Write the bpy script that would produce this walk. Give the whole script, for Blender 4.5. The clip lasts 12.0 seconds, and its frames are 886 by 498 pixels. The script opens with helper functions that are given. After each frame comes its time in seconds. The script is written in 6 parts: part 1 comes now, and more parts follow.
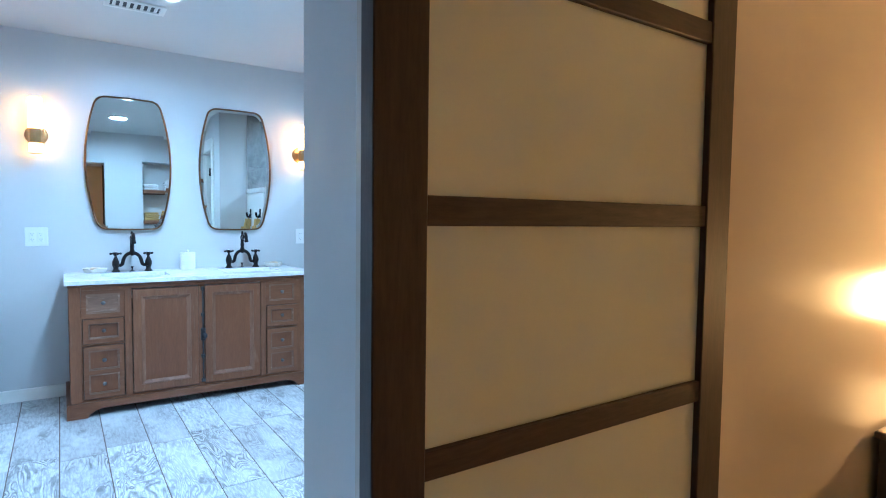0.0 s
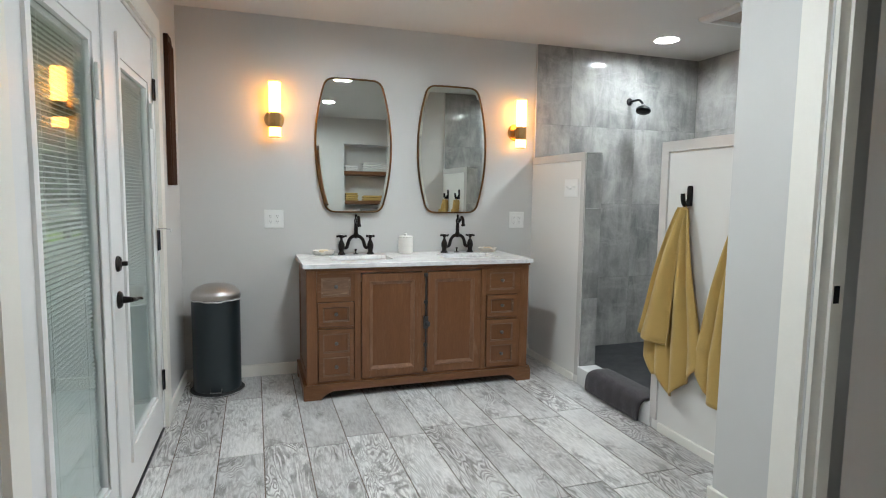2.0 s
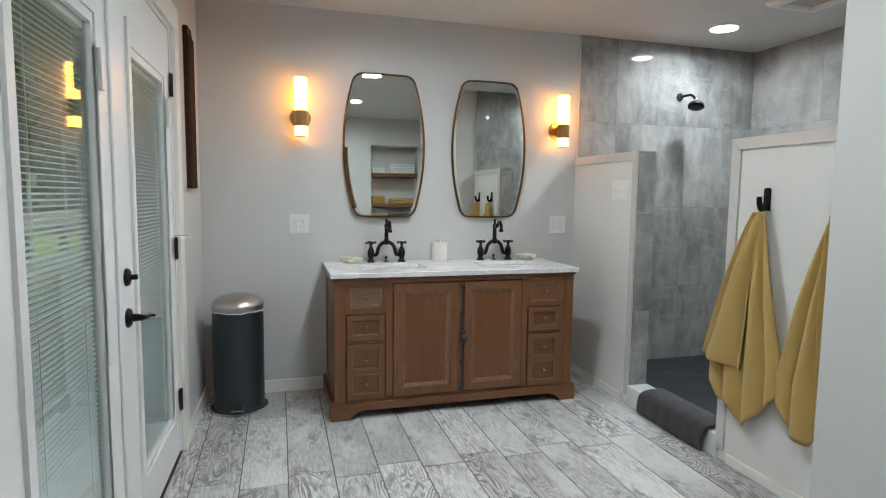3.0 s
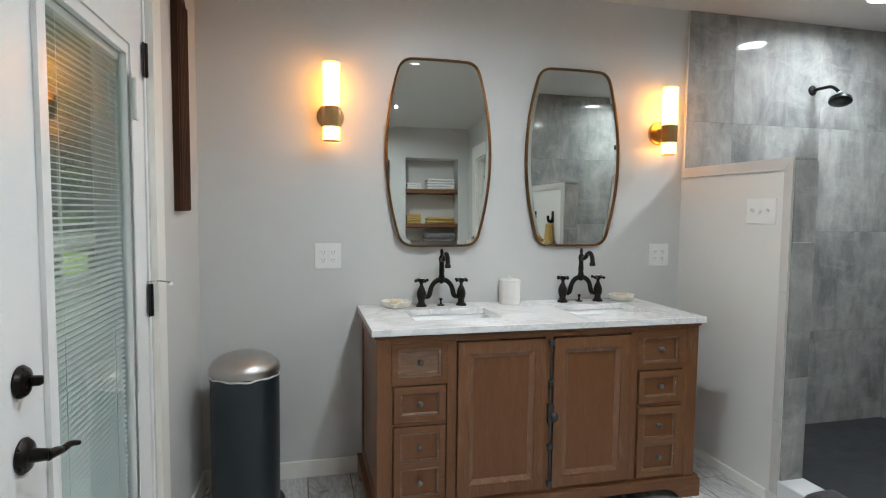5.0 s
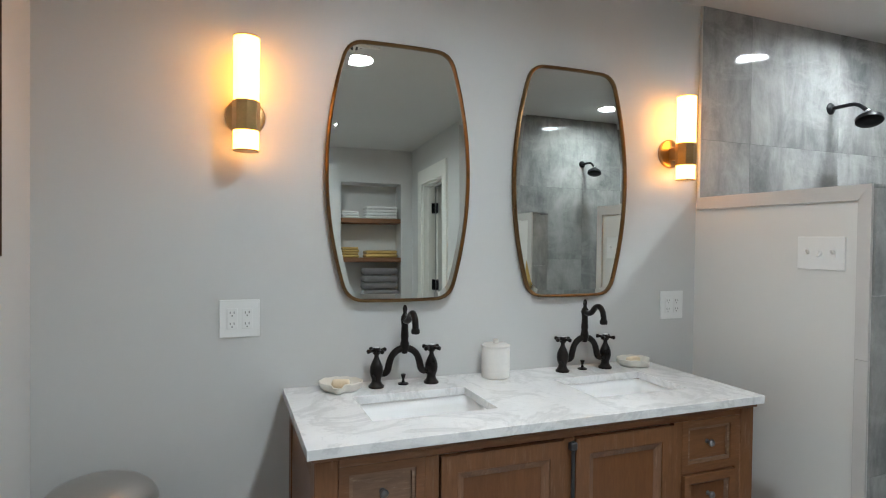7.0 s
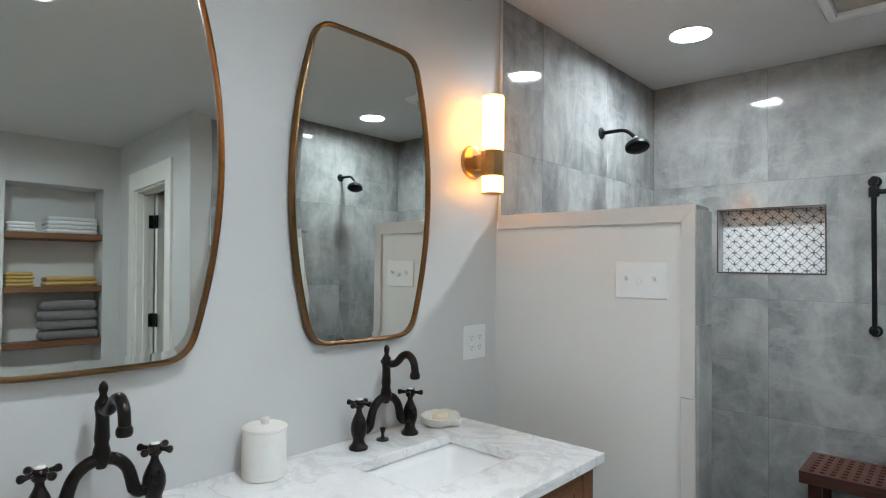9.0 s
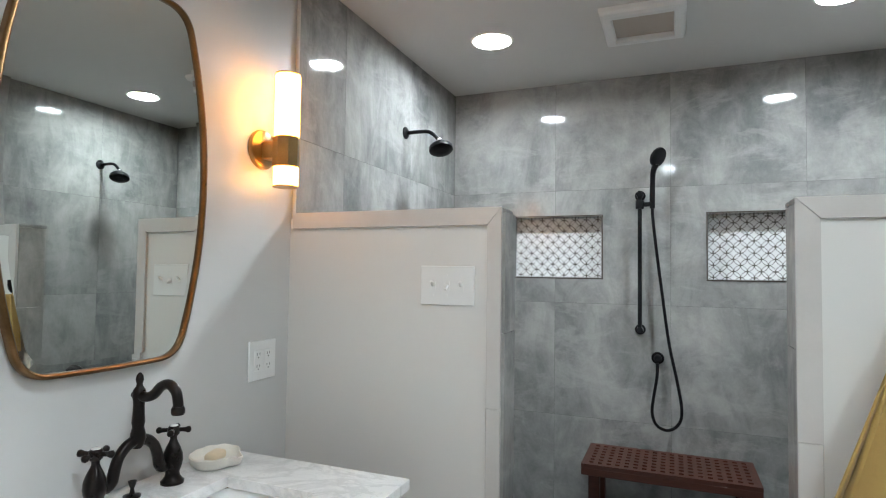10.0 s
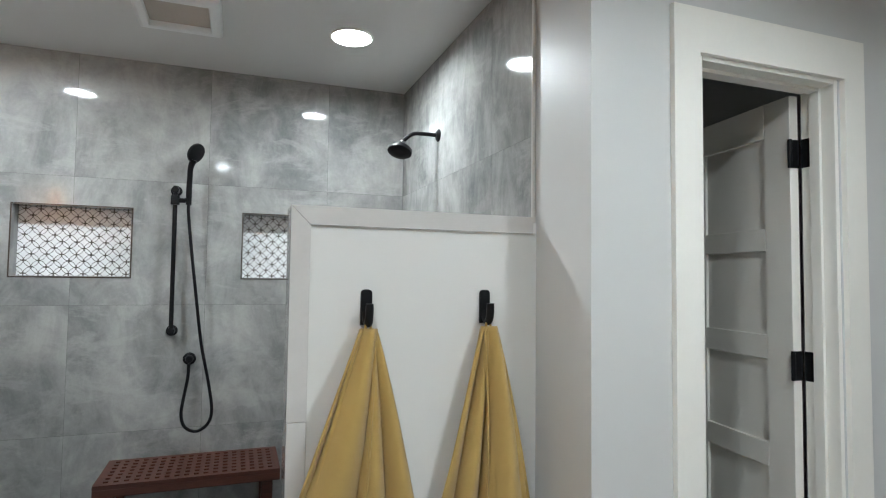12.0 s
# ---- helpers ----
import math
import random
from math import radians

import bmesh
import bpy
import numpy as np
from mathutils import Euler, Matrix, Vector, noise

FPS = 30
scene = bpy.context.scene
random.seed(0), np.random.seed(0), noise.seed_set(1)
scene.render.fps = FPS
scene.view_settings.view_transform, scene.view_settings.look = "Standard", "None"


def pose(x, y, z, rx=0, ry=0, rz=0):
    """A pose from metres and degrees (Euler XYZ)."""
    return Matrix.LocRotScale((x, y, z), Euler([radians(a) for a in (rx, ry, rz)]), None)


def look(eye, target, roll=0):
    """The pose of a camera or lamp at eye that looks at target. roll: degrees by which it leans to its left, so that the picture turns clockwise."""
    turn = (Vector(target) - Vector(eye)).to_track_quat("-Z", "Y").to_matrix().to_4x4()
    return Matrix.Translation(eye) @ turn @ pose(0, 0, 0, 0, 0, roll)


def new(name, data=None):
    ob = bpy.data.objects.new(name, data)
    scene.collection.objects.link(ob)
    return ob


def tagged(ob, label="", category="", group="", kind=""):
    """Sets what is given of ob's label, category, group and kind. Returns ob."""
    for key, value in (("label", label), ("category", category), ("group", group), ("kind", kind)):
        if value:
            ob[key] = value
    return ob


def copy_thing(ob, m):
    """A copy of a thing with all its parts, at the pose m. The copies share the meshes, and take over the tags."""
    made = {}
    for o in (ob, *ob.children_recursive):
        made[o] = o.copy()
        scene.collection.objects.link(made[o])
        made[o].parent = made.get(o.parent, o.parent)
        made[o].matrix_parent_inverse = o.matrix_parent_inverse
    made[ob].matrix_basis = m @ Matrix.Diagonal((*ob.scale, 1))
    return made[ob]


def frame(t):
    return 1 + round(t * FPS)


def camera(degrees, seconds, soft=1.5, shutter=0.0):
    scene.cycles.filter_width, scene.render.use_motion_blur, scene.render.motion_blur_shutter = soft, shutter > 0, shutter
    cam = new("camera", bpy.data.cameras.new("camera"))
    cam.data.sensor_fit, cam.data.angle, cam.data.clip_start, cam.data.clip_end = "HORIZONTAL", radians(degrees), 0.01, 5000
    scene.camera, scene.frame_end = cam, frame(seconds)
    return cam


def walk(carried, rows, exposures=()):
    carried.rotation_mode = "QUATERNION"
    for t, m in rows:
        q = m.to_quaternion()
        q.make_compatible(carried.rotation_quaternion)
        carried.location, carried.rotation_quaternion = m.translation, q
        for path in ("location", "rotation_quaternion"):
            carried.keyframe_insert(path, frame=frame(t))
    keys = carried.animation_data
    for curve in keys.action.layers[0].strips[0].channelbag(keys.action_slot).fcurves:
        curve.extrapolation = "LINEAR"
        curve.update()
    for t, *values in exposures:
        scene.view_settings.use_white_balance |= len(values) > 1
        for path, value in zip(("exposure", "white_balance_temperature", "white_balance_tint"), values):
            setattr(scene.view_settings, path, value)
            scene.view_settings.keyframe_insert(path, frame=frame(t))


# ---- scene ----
cam = camera(76.2, 12.0, soft=1.1)
PATH = [
    (0, (-0.009, -4.606, 1.245), (1.111, -2.953, 1.136), 0.7),
    (0.5, (-0.146, -4.55, 1.24), (0.817, -2.802, 1.101), 0.8),
    (1, (-0.184, -4.362, 1.249), (0.637, -2.546, 1.084), 0.7),
    (1.5, (-0.218, -4.197, 1.267), (0.5, -2.339, 1.085), 0.7),
    (2, (-0.266, -4.028, 1.272), (0.365, -2.14, 1.079), 0.8),
    (2.5, (-0.305, -3.882, 1.28), (0.279, -1.979, 1.093), 0.7),
    (3, (-0.264, -3.728, 1.278), (0.291, -1.815, 1.091), 0.7),
    (3.2, (-0.267, -3.635, 1.282), (0.293, -1.723, 1.101), 0.7),
    (4.8, (-0.261, -2.89, 1.313), (0.215, -0.953, 1.166), 0.7),
    (5, (-0.26, -2.788, 1.311), (0.222, -0.851, 1.178), 0.6),
    (5.5, (-0.243, -2.587, 1.349), (0.254, -0.654, 1.23), 0.7),
    (6, (-0.268, -2.374, 1.348), (0.268, -0.449, 1.259), 0.6),
    (6.5, (-0.259, -2.19, 1.359), (0.359, -0.289, 1.297), 0.7),
    (6.7, (-0.23, -2.11, 1.358), (0.426, -0.221, 1.309), 0.7),
    (8.3, (-0.122, -1.521, 1.372), (1.058, 0.094, 1.407), 0.8),
    (8.5, (-0.098, -1.452, 1.369), (1.178, 0.087, 1.409), 0.8),
    (9, (0.02, -1.343, 1.367), (1.501, 0.0, 1.423), 0.8),
    (9.5, (0.113, -1.29, 1.367), (1.796, -0.212, 1.438), 0.8),
    (10, (0.208, -1.224, 1.366), (2.058, -0.471, 1.45), 0.8),
    (10.5, (0.265, -1.202, 1.368), (2.223, -0.804, 1.458), 0.8),
    (11, (0.273, -1.231, 1.367), (2.271, -1.206, 1.462), 0.8),
    (11.5, (0.249, -1.285, 1.373), (2.217, -1.622, 1.472), 0.7),
    (12, (0.215, -1.367, 1.371), (2.093, -2.048, 1.468), 0.7),
]
walk(cam, [(t, look(eye, aim, lean)) for t, eye, aim, lean in PATH],
     [(0.0, 2.30, 4200, 1), (0.5, 1.95, 5000, 5), (1.0, 1.80, 5950, 8), (1.5, 1.74, 6450, 10), (2.0, 1.64, 6450, 10), (3.0, 1.50, 6380, 10), (5.0, 1.50, 6420, 10), (6.5, 1.42, 6380, 10), (8.5, 1.34, 6080, 9), (9.0, 1.51, 6140, 9), (9.5, 1.53, 6180, 9), (10.5, 1.60, 6330, 10), (11.5, 1.52, 6330, 10), (12.0, 1.62, 6330, 10)])

# ---- light ----
world = bpy.data.worlds.new("world")
scene.world = world
world.use_nodes = True
wn = world.node_tree
sky = wn.nodes.new("ShaderNodeTexSky")
sky.sky_type = "NISHITA"
sky.sun_disc = False
sky.sun_elevation = radians(38)
sky.sun_rotation = radians(90)
sky.air_density, sky.dust_density = 1.5, 3.0
wn.links.new(sky.outputs[0], wn.nodes["Background"].inputs[0])
wn.nodes["Background"].inputs[1].default_value = 0.07
sun = new("sun", bpy.data.lights.new("sun", "SUN"))
sun.data.energy, sun.data.angle, sun.data.color = 4.5, radians(12), (1.0, 0.96, 0.9)
sun.matrix_world = look((40, 0, 31), (0, 0, 0))

LED, LED_SHOWER, LED_COLOUR = 112.0, 99.0, (0.87, 0.96, 1.0)
SCONCE, SCONCE_COLOUR = 4.7, (1.0, 0.405, 0.055)
BEDSIDE, BEDSIDE_COLOUR = 46.0, (1.0, 0.44, 0.10)


# ---- materials ----
def nodes_of(name):
    m = bpy.data.materials.new(name)
    m.use_nodes = True
    t = m.node_tree
    return m, t, t.nodes["Principled BSDF"]


def coords(t, stretch=(1, 1, 1), vary=False):
    """Object coordinates in metres, shifted at random from piece to piece where asked."""
    tc = t.nodes.new("ShaderNodeTexCoord")
    mp = t.nodes.new("ShaderNodeMapping")
    mp.inputs["Scale"].default_value = stretch
    t.links.new(tc.outputs["Object"], mp.inputs["Vector"])
    if vary:
        info = t.nodes.new("ShaderNodeObjectInfo")
        mul = t.nodes.new("ShaderNodeVectorMath")
        mul.operation = "MULTIPLY"
        comb = t.nodes.new("ShaderNodeCombineXYZ")
        for i in range(3):
            t.links.new(info.outputs["Random"], comb.inputs[i])
        mul.inputs[1].default_value = (37.0, 53.0, 71.0)
        t.links.new(comb.outputs[0], mul.inputs[0])
        t.links.new(mul.outputs[0], mp.inputs["Location"])
    return mp.outputs[0]


def noise_of(t, vec, scale, detail=4.0, rough=0.55, distort=0.0):
    n = t.nodes.new("ShaderNodeTexNoise")
    n.inputs["Scale"].default_value, n.inputs["Detail"].default_value = scale, detail
    n.inputs["Roughness"].default_value, n.inputs["Distortion"].default_value = rough, distort
    t.links.new(vec, n.inputs["Vector"])
    return n.outputs["Fac"]


def ramp(t, fac, stops):
    r = t.nodes.new("ShaderNodeValToRGB")
    e = r.color_ramp.elements
    while len(e) < len(stops):
        e.new(0.5)
    for el, (p, c) in zip(e, stops):
        el.position, el.color = p, (*c, 1.0) if len(c) == 3 else c
    t.links.new(fac, r.inputs[0])
    return r.outputs[0]


def mix(t, fac, a, b, kind="MIX"):
    m = t.nodes.new("ShaderNodeMixRGB")
    m.blend_type = kind
    for i, v in enumerate((fac, a, b)):
        if isinstance(v, (int, float)):
            m.inputs[i].default_value = v if i == 0 else (v, v, v, 1)
        elif isinstance(v, tuple):
            m.inputs[i].default_value = (*v, 1.0)
        else:
            t.links.new(v, m.inputs[i])
    return m.outputs[0]


def bump(t, b, height, strength, distance=0.002):
    n = t.nodes.new("ShaderNodeBump")
    n.inputs["Strength"].default_value, n.inputs["Distance"].default_value = strength, distance
    t.links.new(height, n.inputs["Height"])
    t.links.new(n.outputs[0], b.inputs["Normal"])


def scaled(c, f):
    return tuple(min(1.0, v * f) for v in c)


def surf(name, colour, rough=0.5, metal=0.0, spread=0.08, scale=6.0, fine=180.0, relief=0.15, coat=0.0, stretch=(1, 1, 1), vary=False):
    """A plain surface with stains at two scales, uneven gloss and a fine relief."""
    m, t, b = nodes_of(name)
    v = coords(t, stretch, vary)
    big, small = noise_of(t, v, scale), noise_of(t, v, fine, 3.0)
    c = ramp(t, big, [(0.3, scaled(colour, 1 - spread)), (0.7, scaled(colour, 1 + spread))])
    c = mix(t, spread * 1.5, c, ramp(t, small, [(0.3, scaled(colour, 0.75)), (0.7, scaled(colour, 1.2))]))
    t.links.new(c, b.inputs["Base Color"])
    r = ramp(t, big, [(0.2, (rough * (1 - spread),) * 3), (0.8, (min(1, rough * (1 + spread)),) * 3)])
    t.links.new(r, b.inputs["Roughness"])
    b.inputs["Metallic"].default_value = metal
    b.inputs["Coat Weight"].default_value = coat
    if relief:
        bump(t, b, small, relief, 0.0008)
    return m


def wood(name, dark, light, rough=0.5, along="x", ring=14.0, pale=None, relief=0.25, coat=0.0, bloom_most=0.4):
    """Grained wood, its fibres along one axis; pale: a limed bloom rubbed into it."""
    m, t, b = nodes_of(name)
    st = {"x": (0.12, 1, 1), "y": (1, 0.12, 1), "z": (1, 1, 0.12)}[along]
    v = coords(t, st, True)
    warp = noise_of(t, v, ring, 5.0, 0.6, 1.4)
    fibre = noise_of(t, v, 160.0, 4.0, 0.7)
    broad = noise_of(t, v, 3.0, 2.0)
    c = ramp(t, warp, [(0.32, dark), (0.5, tuple((a + c_) / 2 for a, c_ in zip(dark, light))), (0.68, light)])
    c = mix(t, 0.45, c, ramp(t, fibre, [(0.35, scaled(dark, 0.8)), (0.65, light)]))
    c = mix(t, 0.35, c, ramp(t, broad, [(0.3, scaled(dark, 1.05)), (0.7, light)]))
    if pale:
        bloom = ramp(t, noise_of(t, v, 60.0, 5.0, 0.7), [(0.56, (0, 0, 0)), (0.74, (bloom_most,) * 3)])
        c = mix(t, bloom, c, pale)
    t.links.new(c, b.inputs["Base Color"])
    b.inputs["Roughness"].default_value = rough
    b.inputs["Coat Weight"].default_value = coat
    bump(t, b, fibre, relief, 0.001)
    return m


def floor_plank_material():
    """Porcelain plank printed as white-washed, worn barn wood; some planks swirl with grain, others are nearly bare."""
    m, t, b = nodes_of("plank_porcelain")
    v = coords(t, (1, 0.16, 1), True)
    flat = coords(t, (1, 0.45, 1), True)
    info = t.nodes.new("ShaderNodeObjectInfo")

    def other(k):
        mu, fr = t.nodes.new("ShaderNodeMath"), t.nodes.new("ShaderNodeMath")
        mu.operation, fr.operation = "MULTIPLY", "FRACT"
        mu.inputs[1].default_value = k
        t.links.new(info.outputs["Random"], mu.inputs[0])
        t.links.new(mu.outputs[0], fr.inputs[0])
        return fr.outputs[0]

    # closed grain lines: level lines of a smooth, stretched field
    field = noise_of(t, coords(t, (1, 0.24, 1), True), 8.5, 2.5, 0.5, 0.6)
    many, wrap = t.nodes.new("ShaderNodeMath"), t.nodes.new("ShaderNodeMath")
    many.operation, wrap.operation = "MULTIPLY", "PINGPONG"
    many.inputs[1].default_value, wrap.inputs[1].default_value = 20.0, 0.5
    t.links.new(field, many.inputs[0])
    t.links.new(many.outputs[0], wrap.inputs[0])
    fibre = noise_of(t, v, 90.0, 5.0, 0.7)
    patch = noise_of(t, flat, 6.0, 4.0, 0.65, 0.6)
    worn = noise_of(t, flat, 13.0, 5.0, 0.7, 0.4)
    tone = ramp(t, info.outputs["Random"], [(0.0, (0.50, 0.495, 0.49)), (0.3, (0.72, 0.715, 0.705)), (0.55, (0.58, 0.57, 0.56)), (0.8, (0.82, 0.815, 0.80)), (1.0, (0.72, 0.71, 0.70))])
    c = mix(t, ramp(t, fibre, [(0.38, (0.75,) * 3), (0.58, (0, 0, 0))]), tone, (0.31, 0.30, 0.295))
    grain = ramp(t, wrap.outputs[0], [(0.10, (1, 1, 1)), (0.30, (0, 0, 0))])
    broken = ramp(t, fibre, [(0.34, (0.25,) * 3), (0.52, (1, 1, 1))])
    amount = ramp(t, other(7.13), [(0.30, (0.15,) * 3), (0.45, (0.60,) * 3), (0.65, (1.0,) * 3)])
    where = mix(t, 1.0, ramp(t, patch, [(0.38, (0.15,) * 3), (0.52, (1.0,) * 3)]), amount, "MULTIPLY")
    grain = mix(t, 1.0, mix(t, 1.0, grain, broken, "MULTIPLY"), where, "MULTIPLY")
    c = mix(t, grain, c, (0.185, 0.172, 0.165))
    c = mix(t, ramp(t, worn, [(0.55, (0, 0, 0)), (0.64, (0.8,) * 3)]), c, (0.21, 0.198, 0.19))
    c = mix(t, ramp(t, noise_of(t, flat, 3.0, 4.0), [(0.5, (0, 0, 0)), (0.62, (0.55,) * 3)]), c, (0.80, 0.795, 0.78))
    t.links.new(c, b.inputs["Base Color"])
    t.links.new(ramp(t, patch, [(0.3, (0.34,) * 3), (0.7, (0.46,) * 3)]), b.inputs["Roughness"])
    bump(t, b, fibre, 0.12, 0.001)
    return m


def concrete_tile_material(name, low, high, rough):
    """Glazed tile printed as trowelled concrete, each tile from another part of the print."""
    m, t, b = nodes_of(name)
    v = coords(t, (1, 1, 1), True)
    cloud = noise_of(t, v, 2.3, 8.0, 0.60, 0.5)
    streak = noise_of(t, coords(t, (1.6, 0.9, 0.5), True), 7.0, 7.0, 0.66, 0.6)
    trowel = noise_of(t, coords(t, (1.0, 1.0, 2.2), True), 3.2, 9.0, 0.70, 0.5)
    fine = noise_of(t, v, 60.0, 4.0, 0.7)
    c = ramp(t, cloud, [(0.34, low), (0.50, tuple(a * 0.58 + c_ * 0.42 for a, c_ in zip(low, high))), (0.68, high)])
    c = mix(t, 0.34, c, ramp(t, streak, [(0.38, low), (0.62, high)]))
    c = mix(t, ramp(t, trowel, [(0.52, (0, 0, 0)), (0.60, (0.28,) * 3), (0.72, (0.34,) * 3)]), c, high)
    c = mix(t, 0.08, c, ramp(t, fine, [(0.3, scaled(low, 0.8)), (0.7, scaled(high, 1.1))]))
    info = t.nodes.new("ShaderNodeObjectInfo")
    c = mix(t, 1.0, c, ramp(t, info.outputs["Random"], [(0.0, (0.90,) * 3), (1.0, (1.06,) * 3)]), "MULTIPLY")
    t.links.new(c, b.inputs["Base Color"])
    t.links.new(ramp(t, cloud, [(0.3, (rough * 0.8,) * 3), (0.7, (rough * 1.25,) * 3)]), b.inputs["Roughness"])
    b.inputs["Specular IOR Level"].default_value = 0.32
    return m


def marble_material():
    m, t, b = nodes_of("marble")
    v = coords(t)
    warp = noise_of(t, v, 3.0, 6.0, 0.6, 1.6)
    vein = ramp(t, warp, [(0.46, (0, 0, 0)), (0.497, (0.30,) * 3), (0.505, (0.30,) * 3), (0.56, (0, 0, 0))])
    vein2 = ramp(t, noise_of(t, v, 9.0, 6.0, 0.65, 2.2), [(0.485, (0, 0, 0)), (0.5, (0.28,) * 3), (0.515, (0, 0, 0))])
    cloud = ramp(t, noise_of(t, v, 5.0, 4.0), [(0.35, (0.78, 0.78, 0.775)), (0.65, (0.86, 0.857, 0.845))])
    c = mix(t, vein, cloud, (0.40, 0.40, 0.405))
    c = mix(t, vein2, c, (0.47, 0.46, 0.45))
    t.links.new(c, b.inputs["Base Color"])
    b.inputs["Roughness"].default_value = 0.16
    return m


def cloth(name, colour, scale=420.0, strength=0.7):
    m, t, b = nodes_of(name)
    v = coords(t)
    pile = noise_of(t, v, scale, 3.0, 0.8)
    big = noise_of(t, v, 7.0, 3.0)
    c = ramp(t, pile, [(0.25, scaled(colour, 0.62)), (0.75, scaled(colour, 1.2))])
    c = mix(t, 0.35, c, ramp(t, big, [(0.3, scaled(colour, 0.85)), (0.7, scaled(colour, 1.1))]))
    t.links.new(c, b.inputs["Base Color"])
    b.inputs["Roughness"].default_value = 0.95
    b.inputs["Sheen Weight"].default_value = 0.25
    bump(t, b, pile, strength, 0.003)
    return m


def glow(name, colour, strength):
    m, t, b = nodes_of(name)
    b.inputs["Base Color"].default_value = (0.8, 0.8, 0.78, 1)
    b.inputs["Roughness"].default_value = 0.3
    b.inputs["Emission Color"].default_value = (*colour, 1)
    b.inputs["Emission Strength"].default_value = strength
    return m


def clear_glass(name, tint=(0.93, 0.96, 0.95)):
    m, t, b = nodes_of(name)
    out = t.nodes["Material Output"]
    gl, tr = t.nodes.new("ShaderNodeBsdfGlossy"), t.nodes.new("ShaderNodeBsdfTransparent")
    gl.inputs["Roughness"].default_value = 0.02
    tr.inputs["Color"].default_value = (*tint, 1)
    lw = t.nodes.new("ShaderNodeLayerWeight")
    lw.inputs["Blend"].default_value = 0.5
    pw, sc = t.nodes.new("ShaderNodeMath"), t.nodes.new("ShaderNodeMath")
    pw.operation, sc.operation = "POWER", "MULTIPLY_ADD"
    pw.inputs[1].default_value, sc.inputs[1].default_value, sc.inputs[2].default_value = 5.0, 0.9, 0.04
    t.links.new(lw.outputs["Facing"], pw.inputs[0])
    t.links.new(pw.outputs[0], sc.inputs[0])
    ms = t.nodes.new("ShaderNodeMixShader")
    t.links.new(sc.outputs[0], ms.inputs[0])
    t.links.new(tr.outputs[0], ms.inputs[1])
    t.links.new(gl.outputs[0], ms.inputs[2])
    t.links.new(ms.outputs[0], out.inputs["Surface"])
    return m


WALL = surf("wall_paint", (0.60, 0.595, 0.58), 0.42, spread=0.015, scale=1.5, fine=320, relief=0.07)
HALFPAINT = surf("low_wall_paint", (0.72, 0.705, 0.675), 0.40, spread=0.015, scale=1.5, fine=320, relief=0.07)
CEIL = surf("ceiling_paint", (0.66, 0.645, 0.62), 0.6, spread=0.015, scale=1.2, fine=220, relief=0.06)
TRIM = surf("trim_paint", (0.84, 0.815, 0.755), 0.32, spread=0.02, scale=4, fine=90, relief=0.03)
DOORWHITE = surf("door_paint", (0.80, 0.80, 0.79), 0.3, spread=0.02, scale=4, fine=90, relief=0.03)
BEDWALL = surf("bedroom_paint", (0.62, 0.57, 0.50), 0.16, spread=0.008, scale=2, fine=260, relief=0.08)
CARPET = cloth("carpet", (0.35, 0.31, 0.27), 250)
PLANK = floor_plank_material()
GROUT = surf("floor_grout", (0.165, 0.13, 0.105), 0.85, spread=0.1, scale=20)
TILE = concrete_tile_material("concrete_tile", (0.165, 0.168, 0.168), (0.49, 0.477, 0.455), 0.06)
TILEGROUT = surf("tile_grout", (0.16, 0.158, 0.152), 0.8, spread=0.08, scale=20)
BULLNOSE = surf("edge_tile", (0.60, 0.575, 0.55), 0.22, spread=0.03, scale=8, fine=120, relief=0.03, vary=True)
SHOWERFLOOR = surf("shower_floor_tile", (0.026, 0.027, 0.030), 0.6, spread=0.2, scale=9, fine=140, relief=0.3, vary=True)
CURB = surf("curb_stone", (0.70, 0.70, 0.69), 0.25, spread=0.04, scale=9)
MARBLE = marble_material()
VANITY_X = wood("vanity_wood_rail", (0.108, 0.041, 0.014), (0.225, 0.095, 0.038), 0.42, "x", 11, (0.34, 0.22, 0.145))
VANITY_Z = wood("vanity_wood_stile", (0.108, 0.041, 0.014), (0.225, 0.095, 0.038), 0.42, "z", 11, (0.34, 0.22, 0.145))
VANITY_IN = wood("vanity_wood_panel", (0.122, 0.043, 0.014), (0.205, 0.081, 0.029), 0.36, "z", 5, (0.25, 0.145, 0.085), bloom_most=0.2)
VANITY_LIME = wood("vanity_wood_limed", (0.115, 0.058, 0.033), (0.27, 0.16, 0.10), 0.5, "x", 16, (0.52, 0.39, 0.30), bloom_most=0.7)
VANITY_EDGE = wood("vanity_wood_edge", (0.115, 0.050, 0.024), (0.27, 0.135, 0.070), 0.42, "z", 14, (0.42, 0.28, 0.19), bloom_most=0.5)
# near-black brown: paints the shade in the vanity's gaps; also backs the mirrors
DARKGAP = surf("gap_shade_brown", (0.03, 0.018, 0.012), 0.8)
BRONZE = surf("oil_rubbed_bronze", (0.018, 0.015, 0.014), 0.30, 0.75, spread=0.25, scale=30, relief=0.05)
BLACK = surf("matt_black_metal", (0.008, 0.008, 0.009), 0.40, 0.0, spread=0.15, scale=30, relief=0.03)
BLACK.node_tree.nodes["Principled BSDF"].inputs["Specular IOR Level"].default_value = 0.16
PEWTER = surf("pewter", (0.20, 0.20, 0.205), 0.38, 1.0, spread=0.2, scale=60, relief=0.1)
IRON = surf("bolt_iron", (0.075, 0.075, 0.08), 0.45, 0.8, spread=0.25, scale=50, relief=0.15)
BRASS = surf("antique_brass", (0.47, 0.30, 0.13), 0.30, 1.0, spread=0.12, scale=25, relief=0.05)
